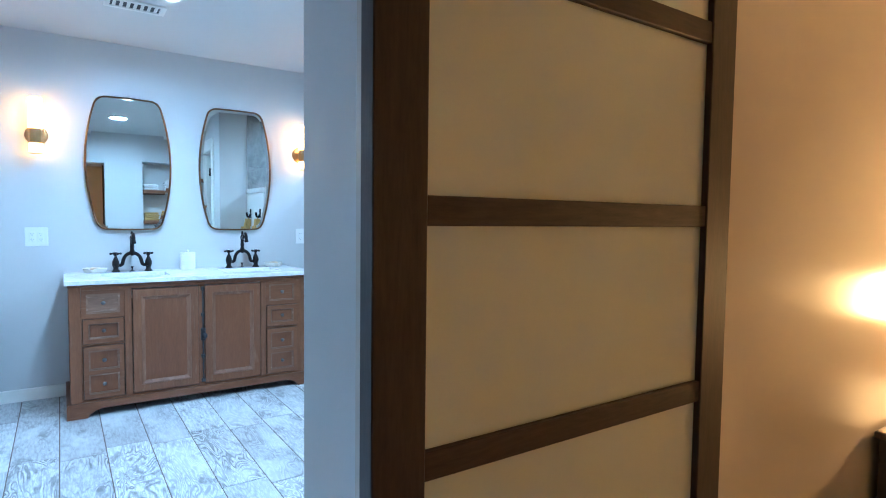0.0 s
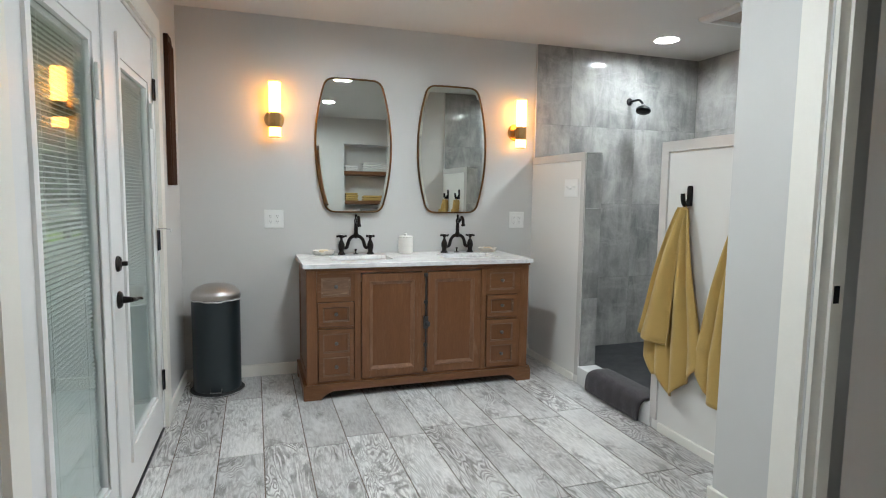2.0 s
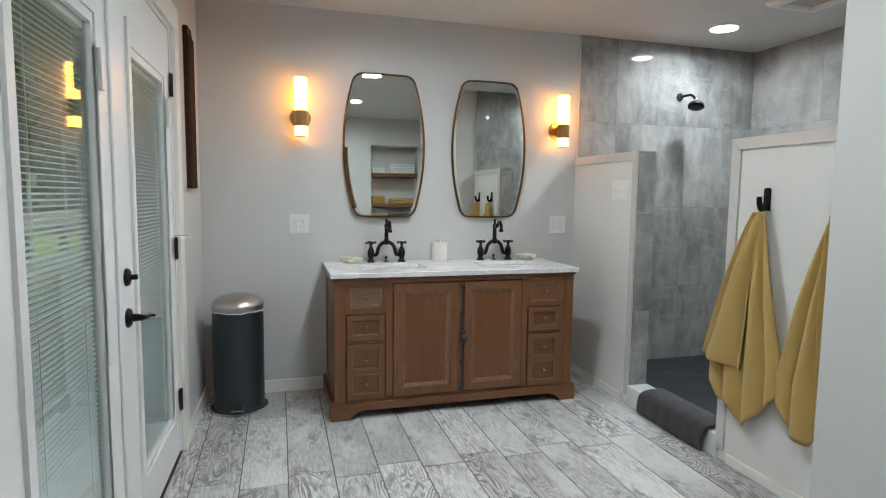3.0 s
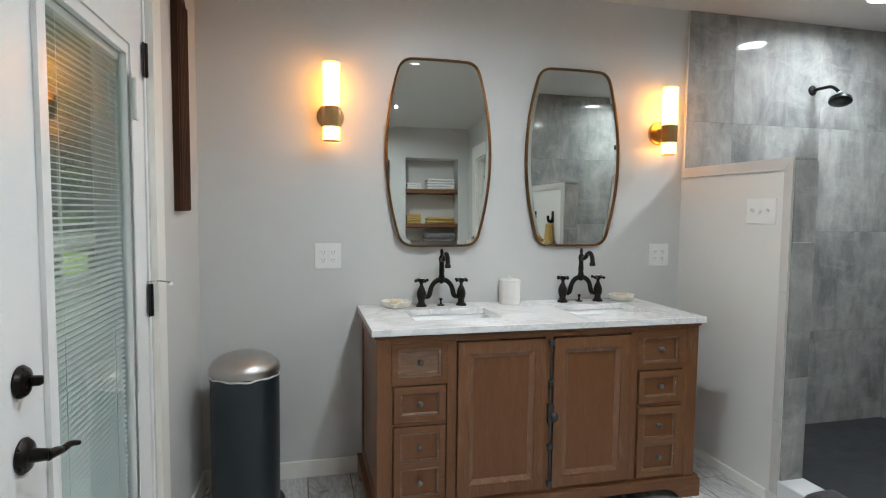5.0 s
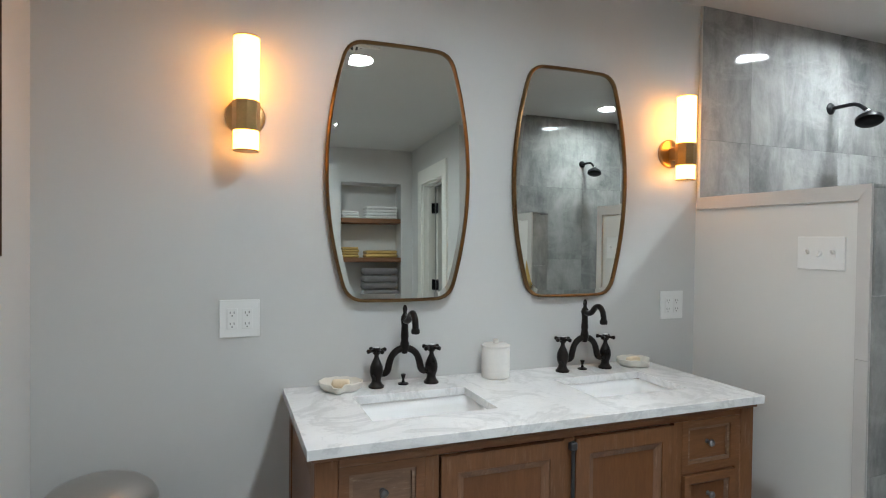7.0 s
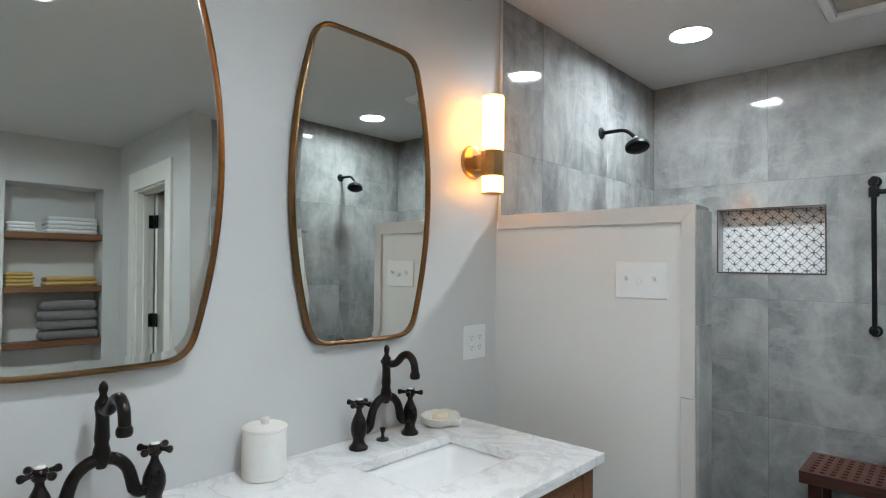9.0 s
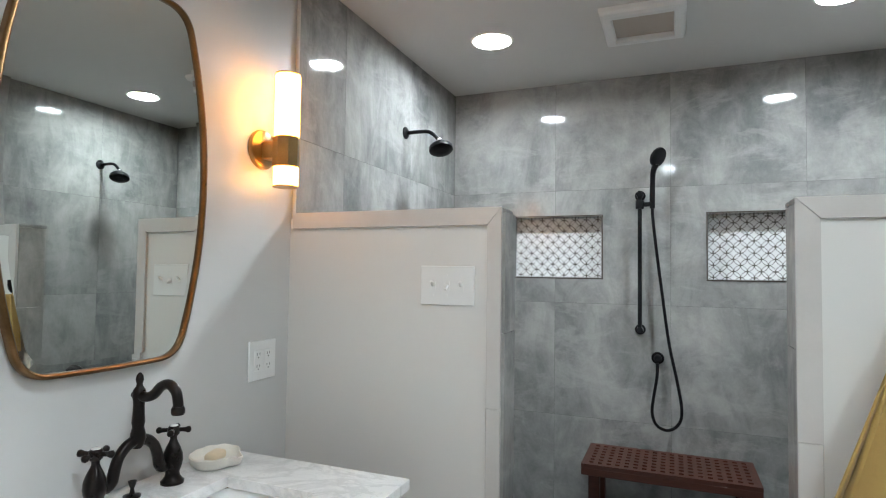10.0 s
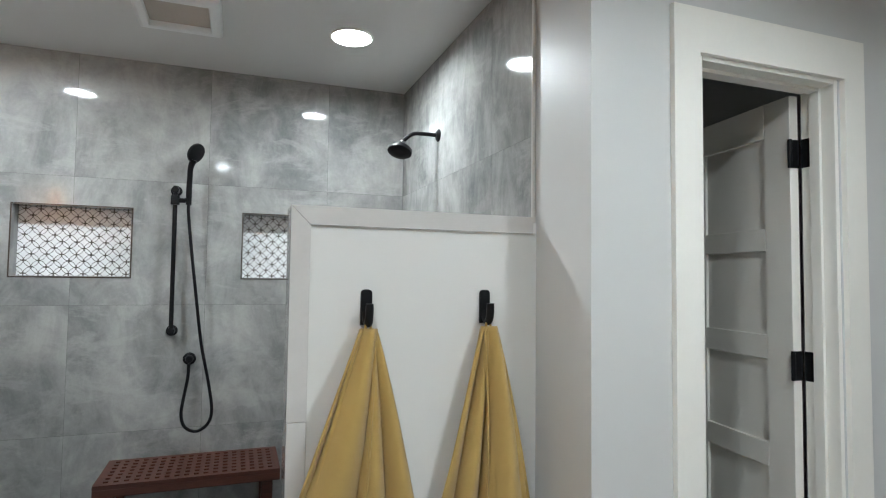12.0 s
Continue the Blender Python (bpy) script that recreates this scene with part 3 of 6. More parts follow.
def garden_door(name, y0, y1, g0, g1, label, handle):
    """One leaf with a full glass pane, blinds sealed between two panes, and their slider on the edge."""
    ob = thing(name, (0, 0, 0.0), label, "door", "garden doors")
    z0, z1, gz0, gz1 = 0.018, 2.02, 0.240, 1.752
    fz0, fz1, m = 0.160, 1.872, 0.052
    part("leaf", slab(y0, y1, z0, z1, LEAF_X0, LEAF_X1, [(g0 - 0.02, g1 + 0.02, gz0 - 0.02, gz1 + 0.05)], "x"), DOORWHITE, ob)
    part("glazing_frame", slab(g0 - m, g1 + m, fz0, fz1, LEAF_X1 + 0.0005, LEAF_X1 + 0.011, [(g0 - 0.018, g1 + 0.018, gz0 - 0.018, gz1 + 0.03)], "x"), DOORWHITE, ob)
    part("glazing_bead", slab(g0 - 0.0175, g1 + 0.0175, gz0 - 0.0175, gz1 + 0.0295, LEAF_X1 - 0.012, LEAF_X1 + 0.005, [(g0, g1, gz0, gz1)], "x"), PLASTIC, ob)
    inner = part("pane", slab(g0 - 0.003, g1 + 0.003, gz0 - 0.003, gz1 + 0.003, LEAF_X1 - 0.010, LEAF_X1 - 0.006, axis="x"), GLASS, ob, "clear inner pane")
    outer = part("pane", slab(g0 - 0.018, g1 + 0.018, gz0 - 0.018, gz1 + 0.048, LEAF_X0 + 0.006, LEAF_X0 + 0.010, axis="x"), GLASS, ob, "clear outer pane")
    inner.visible_shadow = outer.visible_shadow = False
    part("slider_channel", box(LEAF_X1 + 0.011, LEAF_X1 + 0.017, g1 + 0.004, g1 + 0.022, 0.765, 1.70, 0.002), PLASTIC, ob)
    part("slider_channel", box(LEAF_X1 + 0.011, LEAF_X1 + 0.0135, g1 + 0.001, g1 + 0.030, gz0, 0.762, 0.001), PLASTIC, ob)
    part("slider_knob", box(LEAF_X1 + 0.0172, LEAF_X1 + 0.031, g1 - 0.002, g1 + 0.024, 1.565, 1.685, 0.004, seg=2), PLASTIC, ob, "white blind slider")
    # blinds between the panes
    blind = part("blind_rail", box(LEAF_X1 - 0.031, LEAF_X1 - 0.015, g0 + 0.001, g1 - 0.001, gz1 - 0.02, gz1, 0.001), PLASTIC, ob, "white head rail of the sealed blinds")
    slat_mesh = None
    z = gz0 + 0.012
    while z < gz1 - 0.025:
        if slat_mesh is None:
            b = bmesh.new()
            a = radians(-15)
            pr = [(-0.0078, 0.0), (-0.004, 0.0010), (0.0, 0.0014), (0.004, 0.0010), (0.0078, 0.0)]
            pr = [(u * math.cos(a) - v * math.sin(a), u * math.sin(a) + v * math.cos(a)) for u, v in pr]
            lo = [[b.verts.new((u, y, v)) for u, v in pr] for y in (g0 + 0.004, g1 - 0.004)]
            up = [[b.verts.new((u, y, v + 0.0003)) for u, v in pr] for y in (g0 + 0.004, g1 - 0.004)]
            for i in range(4):
                b.faces.new((lo[0][i], lo[1][i], lo[1][i + 1], lo[0][i + 1]))
                b.faces.new((up[0][i], up[0][i + 1], up[1][i + 1], up[1][i]))
            first = part("slat", b, SLAT, blind)
            slat_mesh, s = first.data, first
        else:
            s = new("slat", slat_mesh)
            s.parent = blind
        s.location = (LEAF_X1 - 0.023, 0, z)
        z += SLAT_STEP
    for y in (g0 + 0.09, g1 - 0.09):
        part("blind_cord", tube([(LEAF_X1 - 0.0140, y, gz0), (LEAF_X1 - 0.0140, y, gz1 - 0.02)], 0.0006, 5), PLASTIC, ob)
    if handle:
        hy = -1.620
        part("deadbolt_rose", lathe([(0.030, 0), (0.031, 0.004), (0.026, 0.012), (0.015, 0.015)], 24, at=(LEAF_X1 + 0.0005, hy, 0.992), axis="x"), BRONZE, ob, "dark bronze deadbolt", 40)
        part("deadbolt_turn", box(LEAF_X1 + 0.015, LEAF_X1 + 0.036, hy - 0.004, hy + 0.014, 0.983, 1.001, 0.004, seg=2), BRONZE, ob, "", 40)
        part("lever_rose", lathe([(0.033, 0), (0.034, 0.004), (0.028, 0.012), (0.014, 0.016), (0.0105, 0.046)], 24, at=(LEAF_X1 + 0.0005, hy, 0.853), axis="x"), BRONZE, ob, "dark bronze lever rose", 40)
        part("lever", tube([(LEAF_X1 + 0.044, hy - 0.006, 0.853), (LEAF_X1 + 0.050, hy + 0.012, 0.852), (LEAF_X1 + 0.053, hy + 0.035, 0.847), (LEAF_X1 + 0.058, hy + 0.058, 0.848), (LEAF_X1 + 0.068, hy + 0.074, 0.843)], [0.0105, 0.0095, 0.0075, 0.0065, 0.0045], 12, smooth_steps=4), BRONZE, ob, "dark bronze lever handle", 60)
        part("latch_plate", box(LEAF_X1 - 0.03, LEAF_X1 + 0.001, y0 - 0.001, y0 + 0.001, 0.80, 0.86, 0.0), BRONZE, ob)
    return ob


gap_y = -1.702
door_1 = garden_door("door_1", gap_y + 0.0025, DOOR_Y1 - 0.023, -1.475, -0.975, "white garden door with a full glass pane and sealed blinds, closed", True)
door_2 = garden_door("door_2", DOOR_Y0 + 0.023, gap_y - 0.0025, -2.360, -1.885, "white fixed garden door with a full glass pane and sealed blinds", False)
part("astragal", box(LEAF_X1 + 0.0005, LEAF_X1 + 0.010, gap_y - 0.030, gap_y - 0.003, 0.02, 2.015, 0.002), DOORWHITE, door_2)


def hinge(parent, x, y, z, height=0.10, axis_y=1):
    h = part("hinge", lathe([(0.0065, -height / 2), (0.0075, -height / 2 + 0.003), (0.0075, height / 2 - 0.003), (0.0065, height / 2)], 12, at=(x, y, z)), BLACK, parent, "black hinge", 50)
    part("hinge_leaf", box(x - 0.003, x + 0.0005, y - 0.020, y + 0.016, z - height / 2, z + height / 2, 0.0004), BLACK, h)
    return h

for z in (0.275, 1.015, 1.775):
    hinge(door_1, XL + 0.004, DOOR_Y1 - 0.021, z, 0.105)
stop = part("hinge_stop", tube([(XL - 0.010, DOOR_Y1 - 0.02, 1.074), (XL + 0.028, DOOR_Y1 - 0.002, 1.074), (XL + 0.055, DOOR_Y1 + 0.01, 1.068)], 0.0028, 8), CHROME, door_1, "small metal door stop on the hinge", 50)
part("bumper", lathe([(0.006, 0), (0.007, 0.004), (0.005, 0.009)], 12, at=(XL + 0.052, DOOR_Y1 + 0.012, 1.062), axis="x"), PLASTIC, stop, "white rubber bumper", 40)

# the garden wall stands a little out of square
SKEW = Matrix.Translation((XL, 0, 0)) @ pose(0, 0, 0, 0, 0, -1.2) @ Matrix.Translation((-XL, 0, 0))
for ob in (wall_west, base_west, base_west_2, casing_1, jamb, door_1, door_2):
    ob.matrix_basis = SKEW @ ob.matrix_basis

# ---- small room's door ----
casing("door_casing_2", XW, -0.018, WC_Y0 - 0.008, WC_Y1 + 0.008, WC_TOP - 0.004, 0.096, 0.135, "cream painted casing round the narrow doorway")
jamb2 = thing("door_jamb_2", (0, 0, 0), "cream painted door frame with a stop", "door frame")
jamb2["kind"] = "structure"
part("jamb_side", box(XW + 0.001, XW + 0.119, WC_Y0 + 0.0005, WC_Y0 + 0.018, 0, WC_TOP, 0.001), TRIM, jamb2)
part("jamb_side", box(XW + 0.001, XW + 0.119, WC_Y1 - 0.018, WC_Y1 - 0.0005, 0, WC_TOP, 0.001), TRIM, jamb2)
part("jamb_head", box(XW + 0.001, XW + 0.119, WC_Y0 + 0.0185, WC_Y1 - 0.0185, WC_TOP - 0.018, WC_TOP, 0.001), TRIM, jamb2)
part("stop", box(XW + 0.045, XW + 0.080, WC_Y0 + 0.0185, WC_Y0 + 0.031, 0, WC_TOP - 0.0185, 0.001), TRIM, jamb2)
part("stop", box(XW + 0.045, XW + 0.080, WC_Y1 - 0.031, WC_Y1 - 0.0185, 0, WC_TOP - 0.0185, 0.001), TRIM, jamb2)
part("stop", box(XW + 0.045, XW + 0.080, WC_Y0 + 0.0315, WC_Y1 - 0.0315, WC_TOP - 0.031, WC_TOP - 0.0185, 0.001), TRIM, jamb2)
part("strike_plate", box(XW + 0.052, XW + 0.078, WC_Y1 - 0.0335, WC_Y1 - 0.0315, 0.925, 0.985, 0.0005), BLACK, jamb2, "black strike plate")

door_3 = thing("door_3", (XW + 0.128, WC_Y0 + 0.022, 0.0), "off-white five-panel door, standing wide open", "door", turn=-7.0)
DW, DT = 0.555, 0.035
rails = [(0.012, 0.20), (0.335, 0.420), (0.700, 0.785), (1.085, 1.172), (1.478, 1.560), (1.895, 2.022)]
part("stile", box(0, 0.115, 0, DT, 0.012, 2.022, 0.0015), TRIM, door_3)
part("stile", box(DW - 0.115, DW, 0, DT, 0.012, 2.022, 0.0015), TRIM, door_3)
for a, b in rails:
    part("rail", box(0.1152, DW - 0.1152, 0, DT, a, b, 0.0015), TRIM, door_3)
for (a, b), (c, d) in zip(rails, rails[1:]):
    part("panel", box(0.1154, DW - 0.1154, 0.012, DT - 0.012, b + 0.0002, c - 0.0002, 0.0), TRIM, door_3)
for z in (0.28, 1.078, 1.815):
    part("hinge_leaf", box(XW + 0.072, XW + 0.1185, WC_Y0 + 0.0182, WC_Y0 + 0.0202, z - 0.05, z + 0.05, 0.0005), BLACK, jamb2, "black hinge leaf")
    h = part("hinge", lathe([(0.007, -0.05), (0.0075, -0.047), (0.0075, 0.047), (0.007, 0.05)], 12, at=(-0.004, DT + 0.004, z)), BLACK, door_3, "black hinge", 50)
    part("hinge_leaf", box(-0.004, -0.0012, 0.0, DT, z - 0.05, z + 0.05, 0.0005), BLACK, h)

# ---- sliding door in the bedroom ----
barn = thing("barn_door", (0.352, YB - 0.312, 0.02), "dark-stained sliding door with frosted panels, pushed open", "door")
BWD, BHT, ST = 0.915, 2.09, 0.092
part("stile", box(0, ST, 0, 0.040, 0, BHT, 0.002), BARNWOOD_Z, barn)
part("stile", box(BWD - ST, BWD, 0, 0.040, 0, BHT, 0.002), BARNWOOD_Z, barn)
bz = [0.0, 0.412, 0.820, 1.213, 1.612, BHT - 0.09]
for i, z in enumerate(bz):
    hgt = 0.046 if 0 < i < 5 else 0.09
    part("rail", box(ST + 0.0003, BWD - ST - 0.0003, 0.003, 0.037, z, z + hgt, 0.0015), BARNWOOD_X, barn)
for i in range(5):
    lo = bz[i] + (0.046 if i else 0.09)
    part("panel", box(ST + 0.0003, BWD - ST - 0.0003, 0.015, 0.025, lo + 0.0003, bz[i + 1] - 0.0003), FROSTED, barn, "frosted cream glass panel")
for x in (0.16, BWD - 0.16):
    part("hanger", box(x - 0.022, x + 0.022, -0.007, -0.0005, BHT - 0.16, BHT + 0.075, 0.002), BLACK, barn, "black strap hanger")
    part("roller", lathe([(0.030, 0.0), (0.034, 0.003), (0.034, 0.013), (0.030, 0.016)], 24, at=(x, -0.002, BHT + 0.07), axis="y"), BLACK, barn, "", 40)
track = thing("door_track", (-0.65, YB - 0.300, 2.165), "black steel rail of the sliding door, fixed to the wall", "door track")
part("bar", box(0, 1.95, 0, 0.008, -0.02, 0.02, 0.001), BLACK, track)
for x in (0.08, 0.67, 1.26, 1.86):
    part("spacer", lathe([(0.012, 0.008), (0.012, 0.0455)], 16, at=(x, 0, 0), axis="y"), BLACK, track)

nightstand = thing("dresser", (2.32, YB - 0.72, 0), "low dark wooden dresser against the bedroom wall", "dresser")
part("top", box(0, 1.35, 0.02, 0.45, 0.50, 0.525, 0.004), BARNWOOD_X, nightstand)
part("body", box(0.02, 1.33, 0.04, 0.44, 0.12, 0.499, 0.003), BARNWOOD_X, nightstand)
for x in (0.03, 0.465, 0.90):
    part("drawer", box(x, x + 0.42, 0.025, 0.0398, 0.14, 0.48, 0.003), BARNWOOD_X, nightstand)
for x in (0.03, 1.28):
    for y in (0.05, 0.39):
        part("leg", box(x, x + 0.04, y, y + 0.04, 0, 0.1195, 0.002), BARNWOOD_Z, nightstand)
lamp = thing("table_lamp", (3.40, YB - 0.52, 0.525), "table lamp with a lit cream shade on the dresser", "lamp")
part("base", lathe([(0.07, 0), (0.07, 0.012), (0.02, 0.03), (0.035, 0.09), (0.045, 0.15), (0.018, 0.24), (0.008, 0.27), (0.008, 0.30)], 28), BRASS, lamp, "", 40)
b = bmesh.new()
for r0, r1 in ((0.11, 0.075),):
    ring0 = [b.verts.new((r0 * math.cos(a), r0 * math.sin(a), 0.27)) for a in [2 * math.pi * k / 32 for k in range(32)]]
    ring1 = [b.verts.new((r1 * math.cos(a), r1 * math.sin(a), 0.45)) for a in [2 * math.pi * k / 32 for k in range(32)]]
    for k in range(32):
        b.faces.new((ring0[k], ring0[(k + 1) % 32], ring1[(k + 1) % 32], ring1[k]))
part("shade", b, BEDSHADE, lamp, "glowing cream shade", 60)

# ---- towel niche in the back wall ----
ND = 0.222
niche = thing("towel_niche_lining", (0, 0, 0), "painted lining of the towel niche", "niche")
niche["kind"] = "structure"
part("back", box(NX0, NX1, YB - ND - 0.002, YB - ND + 0.003, NZ0, NZ1), WALL, niche)


def shelf(z, group="niche shelves"):
    ob = thing("shelf", (NX0 + 0.002, YB - ND + 0.004, z), "brown wooden shelf fitted in the towel niche", "shelf", group)
    part("board", box(0, NX1 - NX0 - 0.004, 0, ND - 0.004, -0.045, 0, 0.003), SHELFWOOD, ob)
    return ob


for z in (0.95, 1.345, 1.735):
    shelf(z)


def folded_towel(x, z, w, h, material, label, tilt=0.0, dx=0.0):
    ob = thing("folded_towel", (x + dx, YB - 0.105, z), label, "towel", "towels in the niche", tilt)
    part("cloth", box(-w / 2, w / 2, -0.095, 0.092, 0.0005, h, 0.46 * h, seg=4), material, ob, "", 60)
    return ob


for s, (z, cols) in enumerate(((0.95, ((1.055, 4, GREY_TERRY, "folded charcoal grey towel stacked in the niche", 0.072, 0.37),)),
                               (1.345, ((0.885, 4, MUSTARD, "folded mustard yellow washcloth stacked in the niche", 0.026, 0.17), (1.195, 2, MUSTARD, "folded mustard yellow towel stacked in the niche", 0.036, 0.33))),
                               (1.735, ((0.885, 3, WHITE_TERRY, "folded white washcloth stacked in the niche", 0.024, 0.17), (1.195, 4, WHITE_TERRY, "folded white towel stacked in the niche", 0.031, 0.33))))):
    for x, n, material, label, h, w in cols:
        for i in range(n):
            folded_towel(x + (0.14 if s == 0 else 0), z + i * h, w - 0.008 * (i % 2), h, material, label, random.uniform(-2, 2), random.uniform(-0.006, 0.006))


# ---- vanity ----
van = thing("vanity_cabinet", (0, 0, 0), "weathered brown wooden double vanity with drawers and two doors", "vanity cabinet")
VX0, VX1, VF, VT = 0.022, 1.508, -0.580, 0.8145   # carcass sides, front, top
# solid core, coloured dark so the gaps between fronts look shadowed
part("carcass", box(VX0 + 0.020, VX1 - 0.020, VF + 0.024, -0.004, 0.085, 0.650), DARKGAP, van)
for x0, x1 in ((VX0, VX0 + 0.0195), (VX1 - 0.0195, VX1)):
    part("side_panel", box(x0 + 0.004, x1 - 0.004, VF + 0.075, -0.065, 0.15, 0.74), VANITY_IN, van)
    part("side_stile", box(x0, x1, -0.0648, -0.003, 0.07, 0.80, 0.002), VANITY_Z, van)
    part("side_rail", box(x0, x1, VF + 0.0752, -0.0652, 0.7402, 0.80, 0.002), VANITY_Z, van)
    part("side_rail", box(x0, x1, VF + 0.0752, -0.0652, 0.07, 0.1498, 0.002), VANITY_Z, van)
# corner posts, face frame
for x0, x1 in ((VX0, 0.083), (VX1 - 0.061, VX1)):
    part("corner_post", box(x0, x1, VF, VF + 0.075, 0.07, 0.80, 0.003), VANITY_Z, van)
part("top_rail", box(0.0835, VX1 - 0.0615, VF + 0.002, VF + 0.022, 0.779, 0.80, 0.001), VANITY_X, van)
part("bottom_rail", box(0.0835, VX1 - 0.0615, VF + 0.002, VF + 0.022, 0.07, 0.106, 0.001), VANITY_X, van)
for x0, x1 in ((0.314, 0.354), (1.160, 1.196)):
    part("stile", box(x0, x1, VF + 0.001, VF + 0.022, 0.1062, 0.7788, 0.001), VANITY_Z, van)
part("top_moulding", box(VX0 - 0.008, VX1 + 0.008, VF - 0.010, VF + 0.04, 0.8002, VT, 0.006, seg=2), VANITY_X, van)
for x0, x1 in ((VX0 - 0.008, VX0 + 0.04), (VX1 - 0.04, VX1 + 0.008)):
    part("top_moulding", box(x0, x1, VF + 0.0405, -0.002, 0.8002, VT, 0.006, seg=2), VANITY_X, van)
# plinth with bracket feet
feet = [(0.0, 0.0), (0.105, 0.0), (0.118, 0.018), (0.150, 0.040), (0.185, 0.050), (1.345, 0.050), (1.380, 0.040), (1.412, 0.018), (1.425, 0.0), (1.530, 0.0), (1.530, 0.082), (1.518, 0.094), (0.012, 0.094), (0.0, 0.082)]
part("plinth", prism(feet, VF - 0.018, VF - 0.0005, "y"), VANITY_X, van, "shaped plinth with bracket feet")
side_feet = [(VF - 0.0005, 0.0), (VF + 0.09, 0.0), (VF + 0.12, 0.04), (-0.14, 0.04), (-0.11, 0.0), (-0.002, 0.0), (-0.002, 0.094), (VF - 0.0005, 0.094)]
part("plinth", prism(side_feet, 0.0, VX0 - 0.0005, "x"), VANITY_Z, van)
part("plinth", prism(side_feet, VX1 + 0.0005, 1.530, "x"), VANITY_Z, van)


def framed_front(name, x0, x1, z0, z1, frame_w, sink, label=""):
    """A frame-and-panel front: four frame members, a stepped moulding and a sunk panel."""
    y = VF - 0.006
    ob = part(name, slab(x0, x1, z0, z1, y, y + 0.020, [(x0 + frame_w, x1 - frame_w, z0 + frame_w, z1 - frame_w)], "y"), VANITY_Z if z1 - z0 > x1 - x0 else VANITY_X, van, label)
    f = frame_w
    steps = ((0.0003, 0.016), (0.0003, 0.003), (0.004, 0.0015), (0.009, 0.004), (0.024, sink - 0.001), (0.024, 0.016)) if name == "door" else ((0.0003, 0.016), (0.0003, 0.004), (0.004, 0.003), (0.0105, sink - 0.001), (0.0105, 0.016))
    part("moulding", ring_mesh([[(x0 + f + o, y + d, z0 + f + o), (x1 - f - o, y + d, z0 + f + o), (x1 - f - o, y + d, z1 - f - o), (x0 + f + o, y + d, z1 - f - o)] for o, d in steps]), VANITY_EDGE if name == "door" else VANITY_LIME, ob)
    part("panel", slab(x0 + f + 0.0093, x1 - f - 0.0093, z0 + f + 0.0093, z1 - f - 0.0093, y + sink, y + 0.018, axis="y"), VANITY_IN, ob)
    return ob


def knob(parent, x, z):
    return part("knob", lathe([(0.008, 0.0), (0.0055, -0.003), (0.005, -0.010), (0.011, -0.015), (0.012, -0.019), (0.009, -0.024), (0.003, -0.026)], 18, at=(x, VF - 0.0045 + 0.010, z), axis="y"), PEWTER, parent, "pewter knob", 50)


def deep_drawer(x0, x1, z0, zm, z1, f):
    """One tall drawer front with two sunk panels."""
    y = VF - 0.006
    ob = part("drawer", slab(x0, x1, z0, z1, y, y + 0.020, [(x0 + f, x1 - f, z0 + f, zm - f / 2), (x0 + f, x1 - f, zm + f / 2, z1 - f)], "y"), VANITY_X, van, "tall drawer front with two panels")
    for a, c in ((z0 + f, zm - f / 2), (zm + f / 2, z1 - f)):
        part("moulding", slab(x0 + f + 0.0003, x1 - f - 0.0003, a + 0.0003, c - 0.0003, y + 0.004, y + 0.017, [(x0 + f + 0.009, x1 - f - 0.009, a + 0.009, c - 0.009)], "y"), VANITY_LIME, ob)
        part("panel", slab(x0 + f + 0.0093, x1 - f - 0.0093, a + 0.0093, c - 0.0093, y + 0.014, y + 0.018, axis="y"), VANITY_IN, ob)
        knob(ob, (x0 + x1) / 2, (a + c) / 2)
    return ob


for x0, x1 in ((0.090, 0.309), (1.201, 1.424)):
    outer = (0.0835, x0 - 0.002) if x0 < 1 else (x1 + 0.002, VX1 - 0.0615)
    part("stile", box(*outer, VF + 0.002, VF + 0.022, 0.1062, 0.6055), VANITY_Z, van)
    part("drawer_rail", box(x0 - 0.0015, x1 + 0.0015, VF + 0.001, VF + 0.022, 0.438, 0.449, 0.0008), VANITY_X, van)
    cx = (x0 + x1) / 2
    # fixed top panel, flush with the frame
    lo, hi = (0.0835, 0.3138) if x0 < 1 else (1.1962, VX1 - 0.0615)
    f0 = part("fixed_panel_frame", slab(lo, hi, 0.606, 0.7788, VF + 0.001, VF + 0.022, [(x0 + 0.020, x1 - 0.020, 0.636, 0.756)], "y"), VANITY_X, van, "fixed top panel with a limed field")
    part("moulding", slab(x0 + 0.0203, x1 - 0.0203, 0.6363, 0.7557, VF + 0.005, VF + 0.020, [(x0 + 0.030, x1 - 0.030, 0.646, 0.746)], "y"), VANITY_LIME, f0)
    part("panel", slab(x0 + 0.0303, x1 - 0.0303, 0.6463, 0.7457, VF + 0.013, VF + 0.019, axis="y"), VANITY_LIME if x0 < 1 else VANITY_X, f0)
    part("knob", lathe([(0.008, 0.0), (0.0055, -0.003), (0.005, -0.012), (0.011, -0.017), (0.012, -0.021), (0.009, -0.026), (0.003, -0.028)], 18, at=(cx, VF + 0.0125, 0.700), axis="y"), PEWTER, f0, "pewter knob", 50)
    d = framed_front("drawer", x0 + 0.002, x1 - 0.002, 0.4535, 0.601, 0.026, 0.014)
    knob(d, cx, 0.530)
    deep_drawer(x0 + 0.002, x1 - 0.002, 0.1115, 0.273, 0.434, 0.026)
for x0, x1 in ((0.358, 0.745), (0.785, 1.156)):
    framed_front("door", x0 + 0.001, x1 - 0.001, 0.112, 0.773, 0.046, 0.013, "panelled cabinet door")
